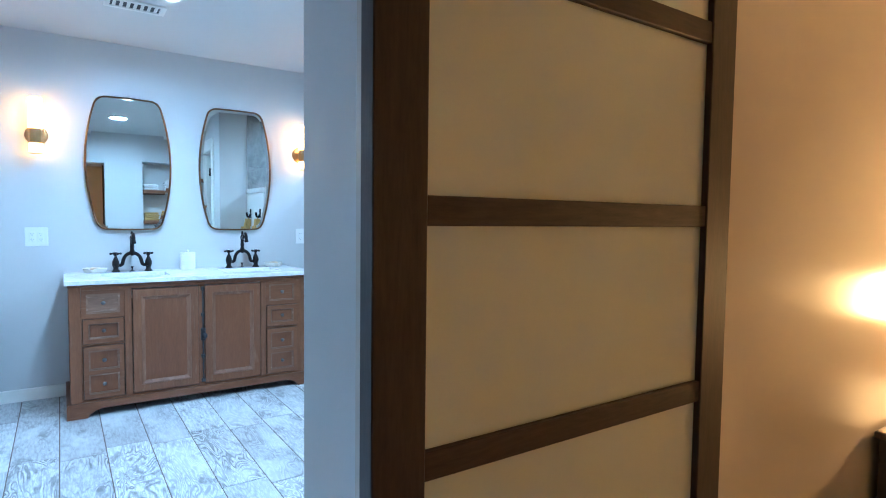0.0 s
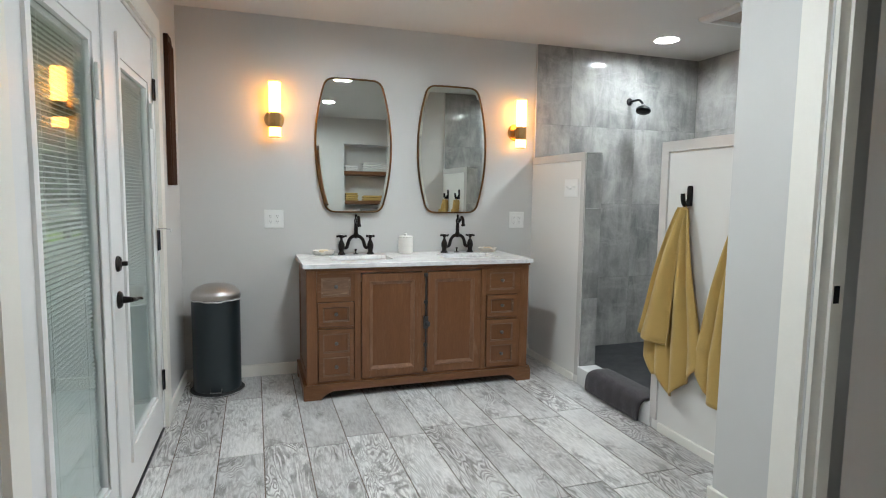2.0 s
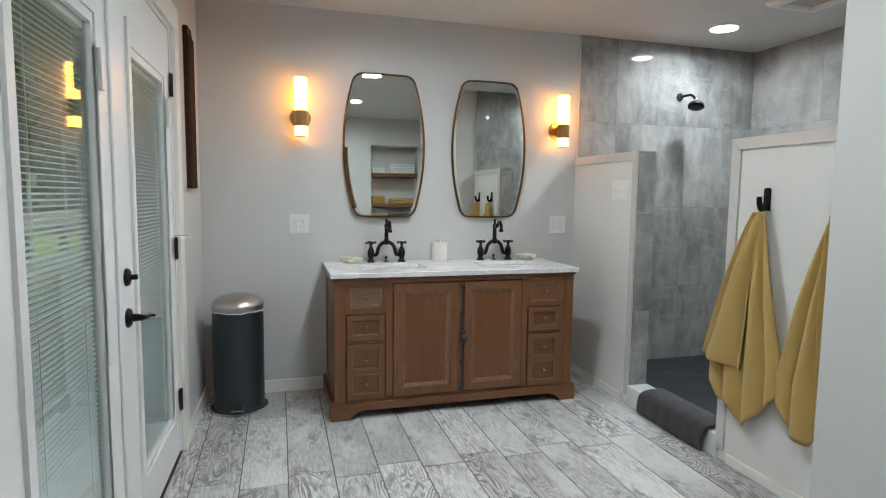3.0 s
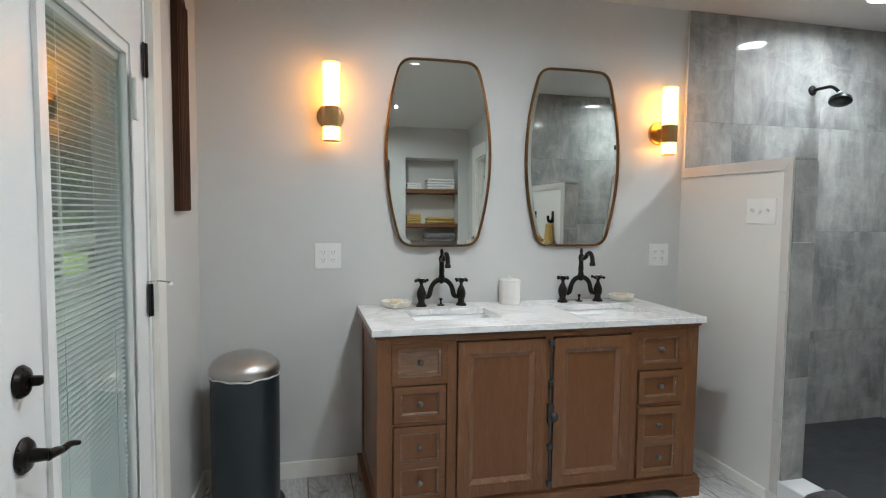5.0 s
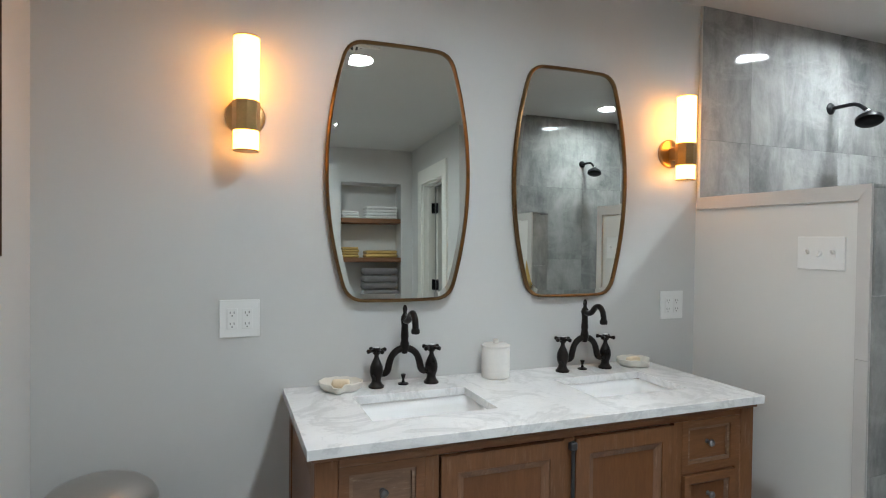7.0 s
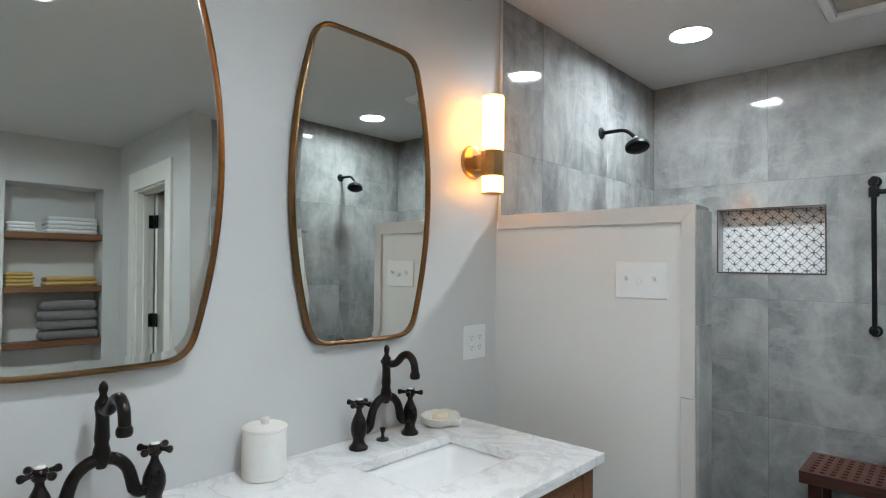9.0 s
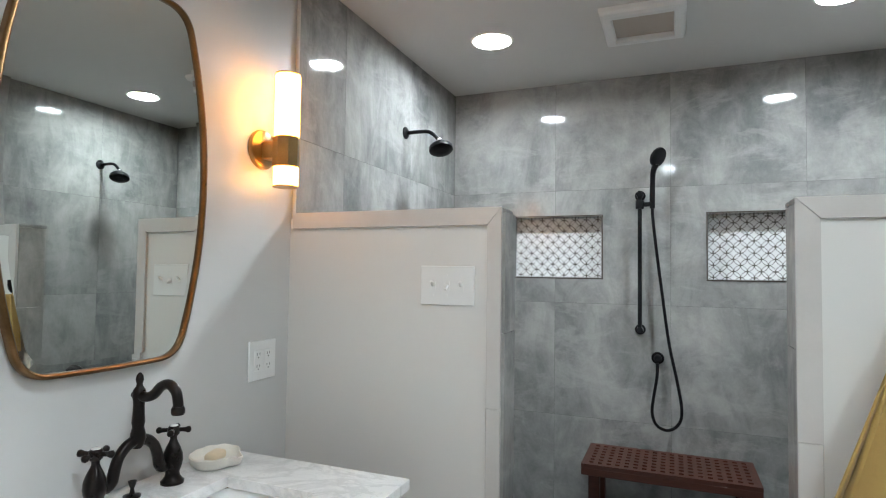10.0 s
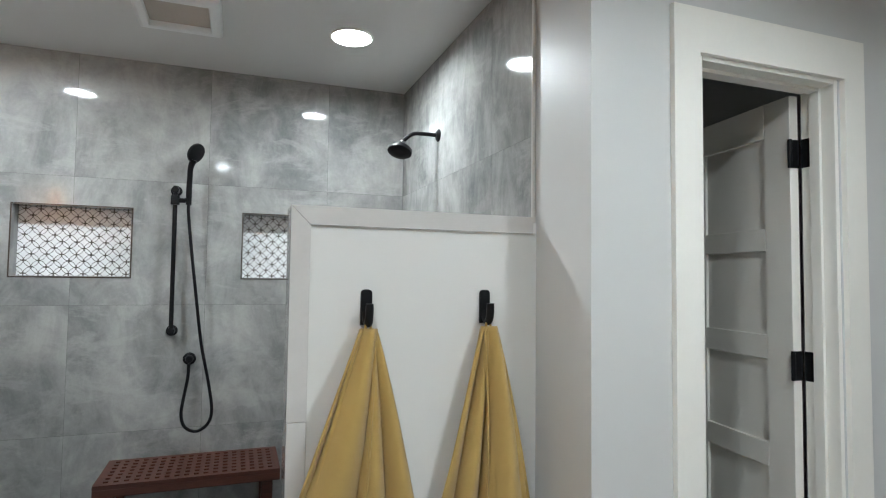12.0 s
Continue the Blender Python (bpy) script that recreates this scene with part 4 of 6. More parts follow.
part("meeting_stile", box(0.7465, 0.7835, VF + 0.000, VF + 0.02, 0.1062, 0.7788, 0.0015), VANITY_Z, van)
bolt = part("cremone_bolt", tube([(0.772, VF - 0.011, 0.130), (0.772, VF - 0.011, 0.770)], 0.0055, 10), IRON, van, "dark iron cremone bolt", 50)
for z in (0.135, 0.30, 0.58, 0.755):
    part("guide", box(0.760, 0.784, VF - 0.0175, VF + 0.0005, z - 0.012, z + 0.012, 0.003), IRON, bolt)
part("turn_knob", lathe([(0.009, 0.0), (0.007, -0.010), (0.014, -0.018), (0.016, -0.026), (0.011, -0.034), (0.003, -0.036)], 20, at=(0.777, VF - 0.019, 0.438), axis="y"), IRON, bolt, "round turn knob", 50)
part("lock_box", box(0.757, 0.787, VF - 0.020, VF - 0.0002, 0.405, 0.490, 0.005, seg=2), IRON, bolt, "", 40)
part("turn_knob", lathe([(0.008, 0.0), (0.007, -0.014), (0.016, -0.022), (0.018, -0.030), (0.012, -0.038), (0.004, -0.040)], 20, at=(0.774, VF - 0.018, 0.445), axis="y"), IRON, bolt, "", 50)

S1, S2 = (0.205, 0.600, -0.440, -0.178), (0.962, 1.352, -0.440, -0.178)
top = tagged(mesh_object("countertop", slab(0.0, 1.528, -0.605, -0.0015, 0.8152, 0.8430, [S1, S2]), MARBLE), "white veined marble countertop on the vanity", "countertop")
bev = top.modifiers.new("edge", "BEVEL")
bev.width, bev.segments, bev.limit_method, bev.angle_limit = 0.0022, 2, "ANGLE", radians(50)


def sink(x0, x1, y0, y1):
    ob = thing("sink", ((x0 + x1) / 2, (y0 + y1) / 2, 0.67), "white rectangular undermount sink below the marble top", "sink", "sinks")
    w, d = (x1 - x0) / 2 + 0.006, (y1 - y0) / 2 + 0.006
    b = bmesh.new()
    rings = []
    for r, s, z in ((0.03, 1.0, 0.144), (0.035, 0.985, 0.11), (0.05, 0.94, 0.065), (0.07, 0.80, 0.040), (0.05, 0.40, 0.032), (0.02, 0.10, 0.029)):
        ring = []
        hw, hd = w * s, d * s
        rr = min(r, hw * 0.9, hd * 0.9)
        for cx, cy, a0 in ((hw - rr, hd - rr, 0), (-hw + rr, hd - rr, 90), (-hw + rr, -hd + rr, 180), (hw - rr, -hd + rr, 270)):
            for k in range(6):
                a = radians(a0 + 18 * k)
                ring.append(b.verts.new((cx + rr * math.cos(a), cy + rr * math.sin(a), z)))
        rings.append(ring)
    for lo, hi in zip(rings, rings[1:]):
        n = len(lo)
        for k in range(n):
            b.faces.new((lo[k], lo[(k + 1) % n], hi[(k + 1) % n], hi[k]))
    b.faces.new(rings[-1])
    bowl = part("bowl", b, PORCELAIN, ob, "", 60)
    sol = bowl.modifiers.new("thick", "SOLIDIFY")
    sol.thickness, sol.offset = 0.010, 1.0
    part("drain", lathe([(0.021, 0.0), (0.021, 0.004), (0.014, 0.006)], 20, at=(0, 0.02, 0.030)), BRONZE, ob, "dark bronze drain", 40)
    return ob


sink(*S1)
sink(*S2)


def faucet(x, y, z=0.843):
    """Bridge faucet: two valve bodies, an arched bridge, a centre post and a hooked spout."""
    ob = thing("bridge_faucet", (x, y, z), "dark bronze bridge faucet with cross handles on the countertop", "faucet", "faucets")
    for s in (-1, 1):
        cx = s * 0.1015
        v = part("valve_body", lathe([(0.027, 0.0), (0.0275, 0.006), (0.022, 0.011), (0.017, 0.019), (0.016, 0.028), (0.021, 0.042), (0.0235, 0.056), (0.022, 0.072), (0.016, 0.088), (0.011, 0.098), (0.008, 0.106), (0.008, 0.116)], 24, at=(cx, 0, 0)), BRONZE, ob, "", 50)
        hub = part("cross_handle", lathe([(0.010, 0.114), (0.014, 0.119), (0.015, 0.128), (0.012, 0.137), (0.010, 0.138)], 20, at=(cx, 0, 0)), BRONZE, ob, "", 50)
        a0 = radians(20 if s < 0 else 35)
        for k in range(4):
            a = a0 + k * math.pi / 2
            d = (math.cos(a), math.sin(a))
            part("spoke", tube([(cx + d[0] * r, d[1] * r, 0.128) for r in (0.008, 0.018, 0.026, 0.032, 0.037, 0.040)], [0.0055, 0.0050, 0.0055, 0.0080, 0.0078, 0.003], 10), BRONZE, hub, "", 60)
        part("button", lathe([(0.0095, 0.138), (0.0095, 0.1405), (0.006, 0.142)], 16, at=(cx, 0, 0)), PORCELAIN, hub, "white porcelain button", 50)
    for s in (-1, 1):
        part("bridge_arm", tube([(s * 0.088, 0, 0.050), (s * 0.074, 0, 0.046), (s * 0.062, 0, 0.056), (s * 0.056, 0, 0.080), (s * 0.047, 0, 0.104), (s * 0.030, 0, 0.122), (s * 0.010, 0, 0.130), (0, 0, 0.130)], [0.0110, 0.0118, 0.0130, 0.0126, 0.0120, 0.0125, 0.0130, 0.0135], 12, smooth_steps=3), BRONZE, ob, "", 60)
    part("centre_post", lathe([(0.009, 0.112), (0.014, 0.122), (0.0175, 0.134), (0.0155, 0.148), (0.0125, 0.160), (0.0145, 0.172), (0.0130, 0.190), (0.0122, 0.212), (0.0135, 0.222), (0.0150, 0.232), (0.0135, 0.244), (0.0080, 0.252), (0.0065, 0.258), (0.0090, 0.268), (0.0070, 0.278), (0.002, 0.284)], 24), BRONZE, ob, "", 50)
    part("spout", tube([(0.0, -0.004, 0.232), (0.0, -0.024, 0.230), (0.0, -0.046, 0.238), (0.0, -0.068, 0.258), (0.0, -0.092, 0.264), (0.0, -0.112, 0.250), (0.0, -0.119, 0.228), (0.0, -0.120, 0.214)], [0.0125, 0.0112, 0.0114, 0.0116, 0.0116, 0.0112, 0.0112, 0.0112], 14, smooth_steps=4), BRONZE, ob, "hooked spout", 60)
    part("aerator", lathe([(0.0125, 0.200), (0.0148, 0.204), (0.0148, 0.213), (0.0120, 0.219)], 18, at=(0, -0.120, 0)), BRONZE, ob, "", 50)
    part("spout_cap", lathe([(0.004, 0.022), (0.008, 0.018), (0.009, 0.010), (0.007, 0.006)], 14, at=(0, 0.0, 0.232), axis="y"), BRONZE, ob, "", 50)
    part("popup_knob", lathe([(0.019, 0.0), (0.019, 0.004), (0.006, 0.008), (0.004, 0.018), (0.008, 0.030), (0.0095, 0.036), (0.003, 0.038)], 18, at=(0, 0.012, 0)), BRONZE, ob, "drain lift knob", 50)
    return ob


f1 = faucet(0.407, -0.086)
copy_thing(f1, pose(1.163, -0.086, 0.843))

jar = thing("canister", (0.768, -0.082, 0.843), "white ceramic lidded canister on the countertop", "canister")
part("body", lathe([(0.047, 0.0), (0.0515, 0.003), (0.053, 0.02), (0.053, 0.109), (0.052, 0.114)], 36), CERAMIC, jar, "", 40)
lid = part("lid", lathe([(0.0515, 0.1142), (0.054, 0.117), (0.054, 0.122), (0.047, 0.126), (0.02, 0.128)], 36), CERAMIC, jar, "", 40)
part("lid_knob", lathe([(0.010, 0.127), (0.009, 0.132), (0.012, 0.138), (0.010, 0.143), (0.004, 0.145)], 18), CERAMIC, lid, "", 50)


def soap_dish(x, y, turn):
    ob = thing("soap_dish", (x, y, 0.843), "cream ceramic soap dish with a soap bar on the countertop", "soap dish", "soap dishes", turn)
    prof = [(0.040, 0.0), (0.050, 0.002), (0.060, 0.012), (0.066, 0.031), (0.063, 0.033), (0.055, 0.016), (0.040, 0.009), (0.012, 0.008)]
    b = lathe([(r * 1.14, h) for r, h in prof], 40)
    for v in b.verts:
        v.co.y *= 0.82
        a = math.atan2(v.co.y, v.co.x)
        if v.co.z > 0.012:
            v.co.z += 0.0012 * math.sin(a * 10)
            if abs(a + math.pi / 2) < 0.28:
                v.co.y -= 0.013
                v.co.z -= 0.008
    part("dish", b, CREAM, ob, "", 60)
    part("soap", box(-0.030, 0.030, -0.020, 0.018, 0.010, 0.036, 0.010, seg=3), SOAP, ob, "pale soap bar", 60)
    part("drain_slot", box(-0.006, 0.006, -0.0655, -0.0615, 0.016, 0.021), SLOT, ob)
    return ob


soap_dish(0.182, -0.085, -20)
soap_dish(1.408, -0.082, 15)


# ---- mirrors ----
def mirror_outline(off=0.0):
    hh, hw = 0.465 - off, 0.2715 - off
    right = [(hw - 0.076 * (z / 0.461) ** 2, z) for z in [-0.395 + 0.79 * k / 20 for k in range(21)]]
    x1, z1 = right[-1]
    p0, p1, p2 = (x1, z1), (x1 - 0.016, hh - 0.002), (0.135, hh)
    arc = []
    for k in range(1, 9):
        u = k / 8
        arc.append(tuple((1 - u) ** 2 * p0[i] + 2 * u * (1 - u) * p1[i] + u * u * p2[i] for i in (0, 1)))
    top_edge = [(0.09, hh + 0.0012), (0.03, hh + 0.002)]
    q = right[10:] + arc + top_edge
    full = q + [(-x, z) for x, z in reversed(q)]
    low = [(x, -z) for x, z in reversed(full)]
    return full[:-1] + low[:-1]


def wall_mirror(x, z):
    ob = thing("wall_mirror", (x, -0.004, z), "tall mirror with bowed sides and a thin copper-bronze frame", "mirror", "mirrors above the vanity")
    def loop(off, y):
        return [(u, y, v) for u, v in mirror_outline(off)]
    part("frame", ring_mesh([loop(0.0, -0.006), loop(0.0, -0.020), loop(0.0025, -0.025), loop(0.008, -0.027), loop(0.0115, -0.024), loop(0.0125, -0.014), loop(0.0125, -0.006)]), FRAME, ob, "thin copper-bronze frame", 50)
    b = bmesh.new()
    o, i = [b.verts.new(p) for p in loop(0.0120, -0.0160)], [b.verts.new(p) for p in loop(0.0300, -0.0166)]
    n = len(o)
    for k in range(n):
        b.faces.new((o[k], o[(k + 1) % n], i[(k + 1) % n], i[k]))
    b.faces.new(i)
    part("glass", b, MIRROR, ob, "bevelled mirror glass")
    part("backing", prism(mirror_outline(0.012), -0.0125, -0.0065, "y"), DARKGAP, ob)
    ob.rotation_euler = (radians(-1.4), 0, radians(-0.7))
    return ob


m1 = wall_mirror(0.405, 1.598)
copy_thing(m1, pose(1.135, -0.004, 1.597, -0.12, 0, 0))


# ---- wall lamps ----
def sconce(x):
    ob = thing("wall_sconce", (x, 0, 1.755), "antique brass wall lamp with a lit opal glass cylinder", "wall lamp", "wall lamps beside the mirrors")
    part("backplate", lathe([(0.063, -0.0005), (0.064, -0.006), (0.060, -0.014), (0.050, -0.018)], 40, axis="y"), BRASS, ob, "", 40)
    part("arm", box(-0.020, 0.020, -0.062, -0.0182, -0.034, 0.022, 0.003), BRASS, ob)
    part("cuff", lathe([(0.041, -0.062), (0.0425, -0.060), (0.0425, 0.030), (0.041, 0.032)], 8, at=(0, -0.098, 0)), BRASS, ob, "eight-sided brass cuff", 20)
    part("shade", lathe([(0.0385, 0.0322), (0.0395, 0.040), (0.0395, 0.226), (0.0385, 0.230)], 32, at=(0, -0.098, 0)), OPAL, ob, "glowing opal glass", 40)
    part("shade_cap", lathe([(0.0400, 0.2302), (0.0400, 0.2335)], 32, at=(0, -0.098, 0)), BRASS, ob)
    part("lower_shade", lathe([(0.0380, -0.122), (0.0390, -0.118), (0.0390, -0.0622)], 32, at=(0, -0.098, 0)), OPAL, ob, "glowing opal glass", 40)
    part("lower_cap", lathe([(0.0395, -0.1255), (0.0395, -0.1222)], 32, at=(0, -0.098, 0)), BRASS, ob)
    return ob


s1 = sconce(-0.128)
copy_thing(s1, pose(1.655, 0, 1.752))


# ---- sockets and switches ----
def outlet_plate(x, z):
    ob = thing("outlet_plate", (x, -0.0005, z), "white double outlet plate with four sockets", "power outlet", "outlets")
    part("plate", box(-0.0635, 0.0635, -0.0055, 0, -0.0625, 0.0625, 0.002), PLASTIC, ob)
    for sx in (-0.0235, 0.0235):
        body = part("receptacle", box(sx - 0.0165, sx + 0.0165, -0.0085, -0.0056, -0.034, 0.034, 0.0012), PLASTIC, ob)
        for sz in (-0.0185, 0.0185):
            for dx, h in ((-0.006, 0.008), (0.006, 0.007)):
                part("slot", box(sx + dx - 0.0012, sx + dx + 0.0012, -0.0090, -0.0086, sz + 0.002 - h / 2, sz + 0.002 + h / 2), SOCKETSLOT, body)
            part("slot", lathe([(0.0024, -0.0090), (0.0024, -0.0086)], 10, at=(sx, 0, sz - 0.0085), axis="y"), SOCKETSLOT, body)
        for sz in (-0.049, 0.049):
            part("screw", lathe([(0.003, -0.0064), (0.003, -0.0056)], 10, at=(sx, 0, sz), axis="y"), PLASTIC, ob)
    return ob


o1 = outlet_plate(-0.141, 1.089)
copy_thing(o1, pose(1.681, -0.0005, 1.080))

sw = thing("switch_plate", (HWX0 - 0.0005, -0.587, 1.327), "white triple toggle switch plate on the low wall", "light switch")
part("plate", box(-0.0055, 0, -0.0875, 0.0875, -0.060, 0.060, 0.002), PLASTIC, sw)
for y, up in ((-0.046, 1), (0.0, -1), (0.046, 1)):
    part("toggle", tube([(-0.006, y, 0.0), (-0.012, y, up * 0.006), (-0.020, y, up * 0.012)], [0.0055, 0.0050, 0.0042], 10), PLASTIC, sw, "", 60)
    part("toggle_surround", slab(y - 0.0085, y + 0.0085, -0.0135, 0.0135, -0.0068, -0.0056, [(y - 0.0065, y + 0.0065, -0.0115, 0.0115)], "x"), PLASTIC, sw)
    for z in (-0.030, 0.030):
        part("screw", lathe([(0.003, -0.0066), (0.003, -0.0056)], 10, at=(0, y, z), axis="x"), PLASTIC, sw)

# ---- bin ----
can = thing("pedal_bin", (-0.508, -0.222, 0), "slate grey pedal bin with a brushed steel domed lid", "trash can")
part("base", lathe([(0.160, 0.0), (0.165, 0.004), (0.164, 0.011), (0.148, 0.0198)], 48), RUBBER, can, "black flared foot", 40)
part("base_ring", ring_mesh([[(r * math.cos(a), r * math.sin(a), z) for a in [2 * math.pi * k / 56 for k in range(56)]] for r, z in ((0.1652, 0.004), (0.1682, 0.006), (0.1682, 0.011), (0.1646, 0.0125))]), CHROME, can, "chrome ring round the foot", 50)
part("body", lathe([(0.140, 0.0202), (0.1435, 0.024), (0.1445, 0.30), (0.1445, 0.594), (0.140, 0.598)], 56), SLATE, can, "", 40)
part("liner", ring_mesh([[(r * math.cos(a), r * math.sin(a), z + 0.0025 * math.sin(a * 5) + 0.002 * math.sin(a * 11 + 1)) for a in [2 * math.pi * k / 64 for k in range(64)]] for r, z in ((0.1450, 0.599), (0.1456, 0.592), (0.1462, 0.592), (0.1456, 0.600))]), PLASTIC, can, "edge of a white bin bag", 60)
part("lid", lathe([(0.140, 0.6005), (0.1480, 0.602), (0.1490, 0.606), (0.1490, 0.626), (0.1465, 0.634), (0.136, 0.651), (0.114, 0.669), (0.080, 0.683), (0.040, 0.690), (0.010, 0.692)], 56), STEEL, can, "brushed steel domed lid", 50)
ped = part("pedal", box(-0.030, 0.030, -0.195, -0.150, 0.028, 0.036, 0.003), BLACK, can, "black pedal")
part("pedal_bracket", tube([(-0.032, -0.146, 0.058), (-0.030, -0.190, 0.040), (0.030, -0.190, 0.040), (0.032, -0.146, 0.058)], 0.003, 8), CHROME, can, "chrome pedal bar", 50)

# ---- fluted board on the wall ----
board = thing("wall_board", (XL + 0.0005, -0.297, 1.302), "dark walnut board with a fluted face, fixed to the wall", "wall board")
outline = [(0.0, 0.0), (0.0, 0.80), (-0.04, 0.842), (-0.155, 0.842), (-0.155, 0.0)]
part("body", prism(outline, 0.0, 0.024, "x"), BOARDWOOD, board)
for k in range(6):
    y = -0.151 + 0.0252 * k
    part("flute", tube([(0.022, y + 0.0115, 0.003), (0.022, y + 0.0115, 0.795)], 0.0098, 8), BOARDWOOD, board, "", 60)
board.matrix_basis = SKEW @ board.matrix_basis


# ---- ceiling fixtures ----
def downlight(x, y, lens):
    ob = thing("downlight", (x, y, H - 0.001), "round recessed ceiling light, lit", "ceiling light", "recessed ceiling lights")
    part("trim_ring", ring_mesh([[(r * math.cos(a), r * math.sin(a), z) for a in [2 * math.pi * k / 48 for k in range(48)]] for r, z in ((0.096, 0.0), (0.095, -0.004), (0.091, -0.007), (0.086, -0.006), (0.0825, 0.0), (0.0815, CAN_UP), (0.0838, CAN_UP), (0.0838, 0.0))]), TRIM, ob, "white trim ring", 40)
    part("diffuser", lathe([(0.0812, CAN_UP + 0.004), (0.0812, CAN_UP), (0.079, CAN_UP - 0.001)], 48), lens, ob, "glowing diffuser", 40)
    return ob


d1 = downlight(*LIGHTS[0], LENS_SHOWER)
copy_thing(d1, pose(*LIGHTS[1], H - 0.001))
d2 = downlight(*LIGHTS[2], LENS)
copy_thing(d2, pose(*LIGHTS[3], H - 0.001))

fan = thing("exhaust_fan", (2.668, -1.113, H - 0.001), "white exhaust fan cover with a beige grille on the ceiling", "exhaust fan")
part("cover", ring_mesh([[(a, c, z), (-a, c, z), (-a, -c, z), (a, -c, z)] for a, c, z in ((0.178, 0.165, 0.0), (0.176, 0.163, -0.016), (0.168, 0.155, -0.028), (0.150, 0.143, -0.034), (0.124, 0.122, -0.034), (0.118, 0.118, -0.026), (0.118, 0.118, 0.0))]), PLASTIC, fan)
grille = part("grille", slab(-0.1175, 0.1175, -0.1175, 0.1175, -0.012, -0.004), GRILLE, fan, "beige grille")
for k in range(11):
    y = -0.105 + 0.021 * k
    part("louvre", box(-0.1165, 0.1165, y - 0.0085, y + 0.0085, -0.0130, -0.0122), GRILLE, grille)

vent = thing("ceiling_vent", (0.37, -0.897, H - 0.001), "white ceiling air register with slats", "air vent")
part("frame", slab(-0.155, 0.155, -0.080, 0.080, -0.008, 0.0, [(-0.125, 0.125, -0.052, 0.052)]), TRIM, vent)
# thin black sheet painted as the shade behind the slats; no opening above
part("shade_sheet", box(-0.1245, 0.1245, -0.0515, 0.0515, -0.002, -0.0005), SLOT, vent)
for k in range(7):
    x = -0.105 + 0.035 * k
    part("slat", box(x - 0.008, x + 0.008, -0.051, 0.051, -0.0065, -0.0022), TRIM, vent)


# ---- shower ----
def shower_head(place, side):
    """Wall arm and round head; side is +1 when the wall lies at the larger y."""
    ob = thing("wall_shower", place, "matt black wall shower head on a bent arm", "shower head", "shower heads", 0 if side > 0 else 180)
    part("flange", lathe([(0.030, 0.0), (0.030, -0.004), (0.022, -0.012), (0.012, -0.016)], 28, axis="y"), BLACK, ob, "", 40)
    part("arm", tube([(0, -0.010, 0), (0, -0.095, 0.0), (0, -0.130, -0.006), (0, -0.158, -0.026), (0, -0.176, -0.046)], 0.0095, 14, smooth_steps=4), BLACK, ob, "", 60)
    part("ball_joint", lathe([(0.009, -0.012), (0.013, -0.004), (0.013, 0.006), (0.009, 0.012)], 18, at=(0, -0.180, -0.052)), CHROME, ob, "chrome ball joint", 50)
    head = part("head", lathe([(0.014, 0.010), (0.022, 0.0), (0.050, -0.020), (0.057, -0.028), (0.057, -0.044), (0.052, -0.048), (0.020, -0.048)], 36), BLACK, ob, "", 50)
    head.matrix_basis = pose(0, -0.184, -0.060, -16, 0, 0) @ pose(0, 0, 0, 0, 16 * side, 0)
    return ob


shower_head((2.675, -0.0125, 2.047), 1)
shower_head((2.737, YR + 0.0125, 2.044), -1)

valve = thing("shower_valve", (2.325, -0.0125, 1.10), "matt black shower valve on the tiled wall", "shower valve")
part("plate", lathe([(0.075, 0.0), (0.075, -0.005), (0.068, -0.009)], 36, axis="y"), BLACK, valve, "", 40)
part("handle", lathe([(0.024, -0.009), (0.022, -0.045), (0.018, -0.05)], 24, axis="y"), BLACK, valve, "", 40)
part("lever", box(-0.006, 0.075, -0.046, -0.034, -0.006, 0.006, 0.003), BLACK, valve)

WX = XB - 0.0005
rail_set = thing("hand_shower", (WX, -1.066, 1.07), "matt black hand shower on a slide bar with a looped hose", "hand shower")
part("bar", tube([(-0.055, 0, 0.0), (-0.055, 0, 0.735)], 0.0105, 16), BLACK, rail_set, "", 60)
for z in (0.015, 0.715):
    part("bracket", lathe([(0.027, 0.0), (0.027, -0.006), (0.017, -0.016), (0.016, -0.066), (0.012, -0.070)], 24, at=(0, 0, z), axis="x"), BLACK, rail_set, "", 40)
part("slider", lathe([(0.019, 0.640), (0.021, 0.643), (0.021, 0.683), (0.019, 0.686)], 24, at=(-0.055, 0, 0)), BLACK, rail_set, "", 40)
part("holder", tube([(-0.055, -0.015, 0.663), (-0.062, -0.045, 0.663), (-0.070, -0.062, 0.668)], [0.012, 0.012, 0.016], 14), BLACK, rail_set, "", 60)
hand = part("handset", tube([(-0.070, -0.062, 0.640), (-0.070, -0.062, 0.70), (-0.074, -0.064, 0.78), (-0.080, -0.067, 0.830), (-0.088, -0.080, 0.865)], [0.013, 0.014, 0.013, 0.014, 0.017], 14, smooth_steps=3), BLACK, rail_set, "", 60)
spray = part("spray_face", lathe([(0.020, 0.013), (0.046, 0.009), (0.052, 0.0), (0.050, -0.009), (0.045, -0.011)], 32), BLACK, hand, "round spray face", 50)
spray.matrix_basis = look((-0.092, -0.088, 0.900), (-0.092 - 0.50, -0.088 - 0.70, 0.900 - 0.42))
elbow = part("outlet_elbow", lathe([(0.031, 0.0), (0.031, -0.006), (0.020, -0.014), (0.016, -0.040), (0.012, -0.044)], 26, at=(0, -0.085, -0.128), axis="x"), BLACK, rail_set, "", 40)
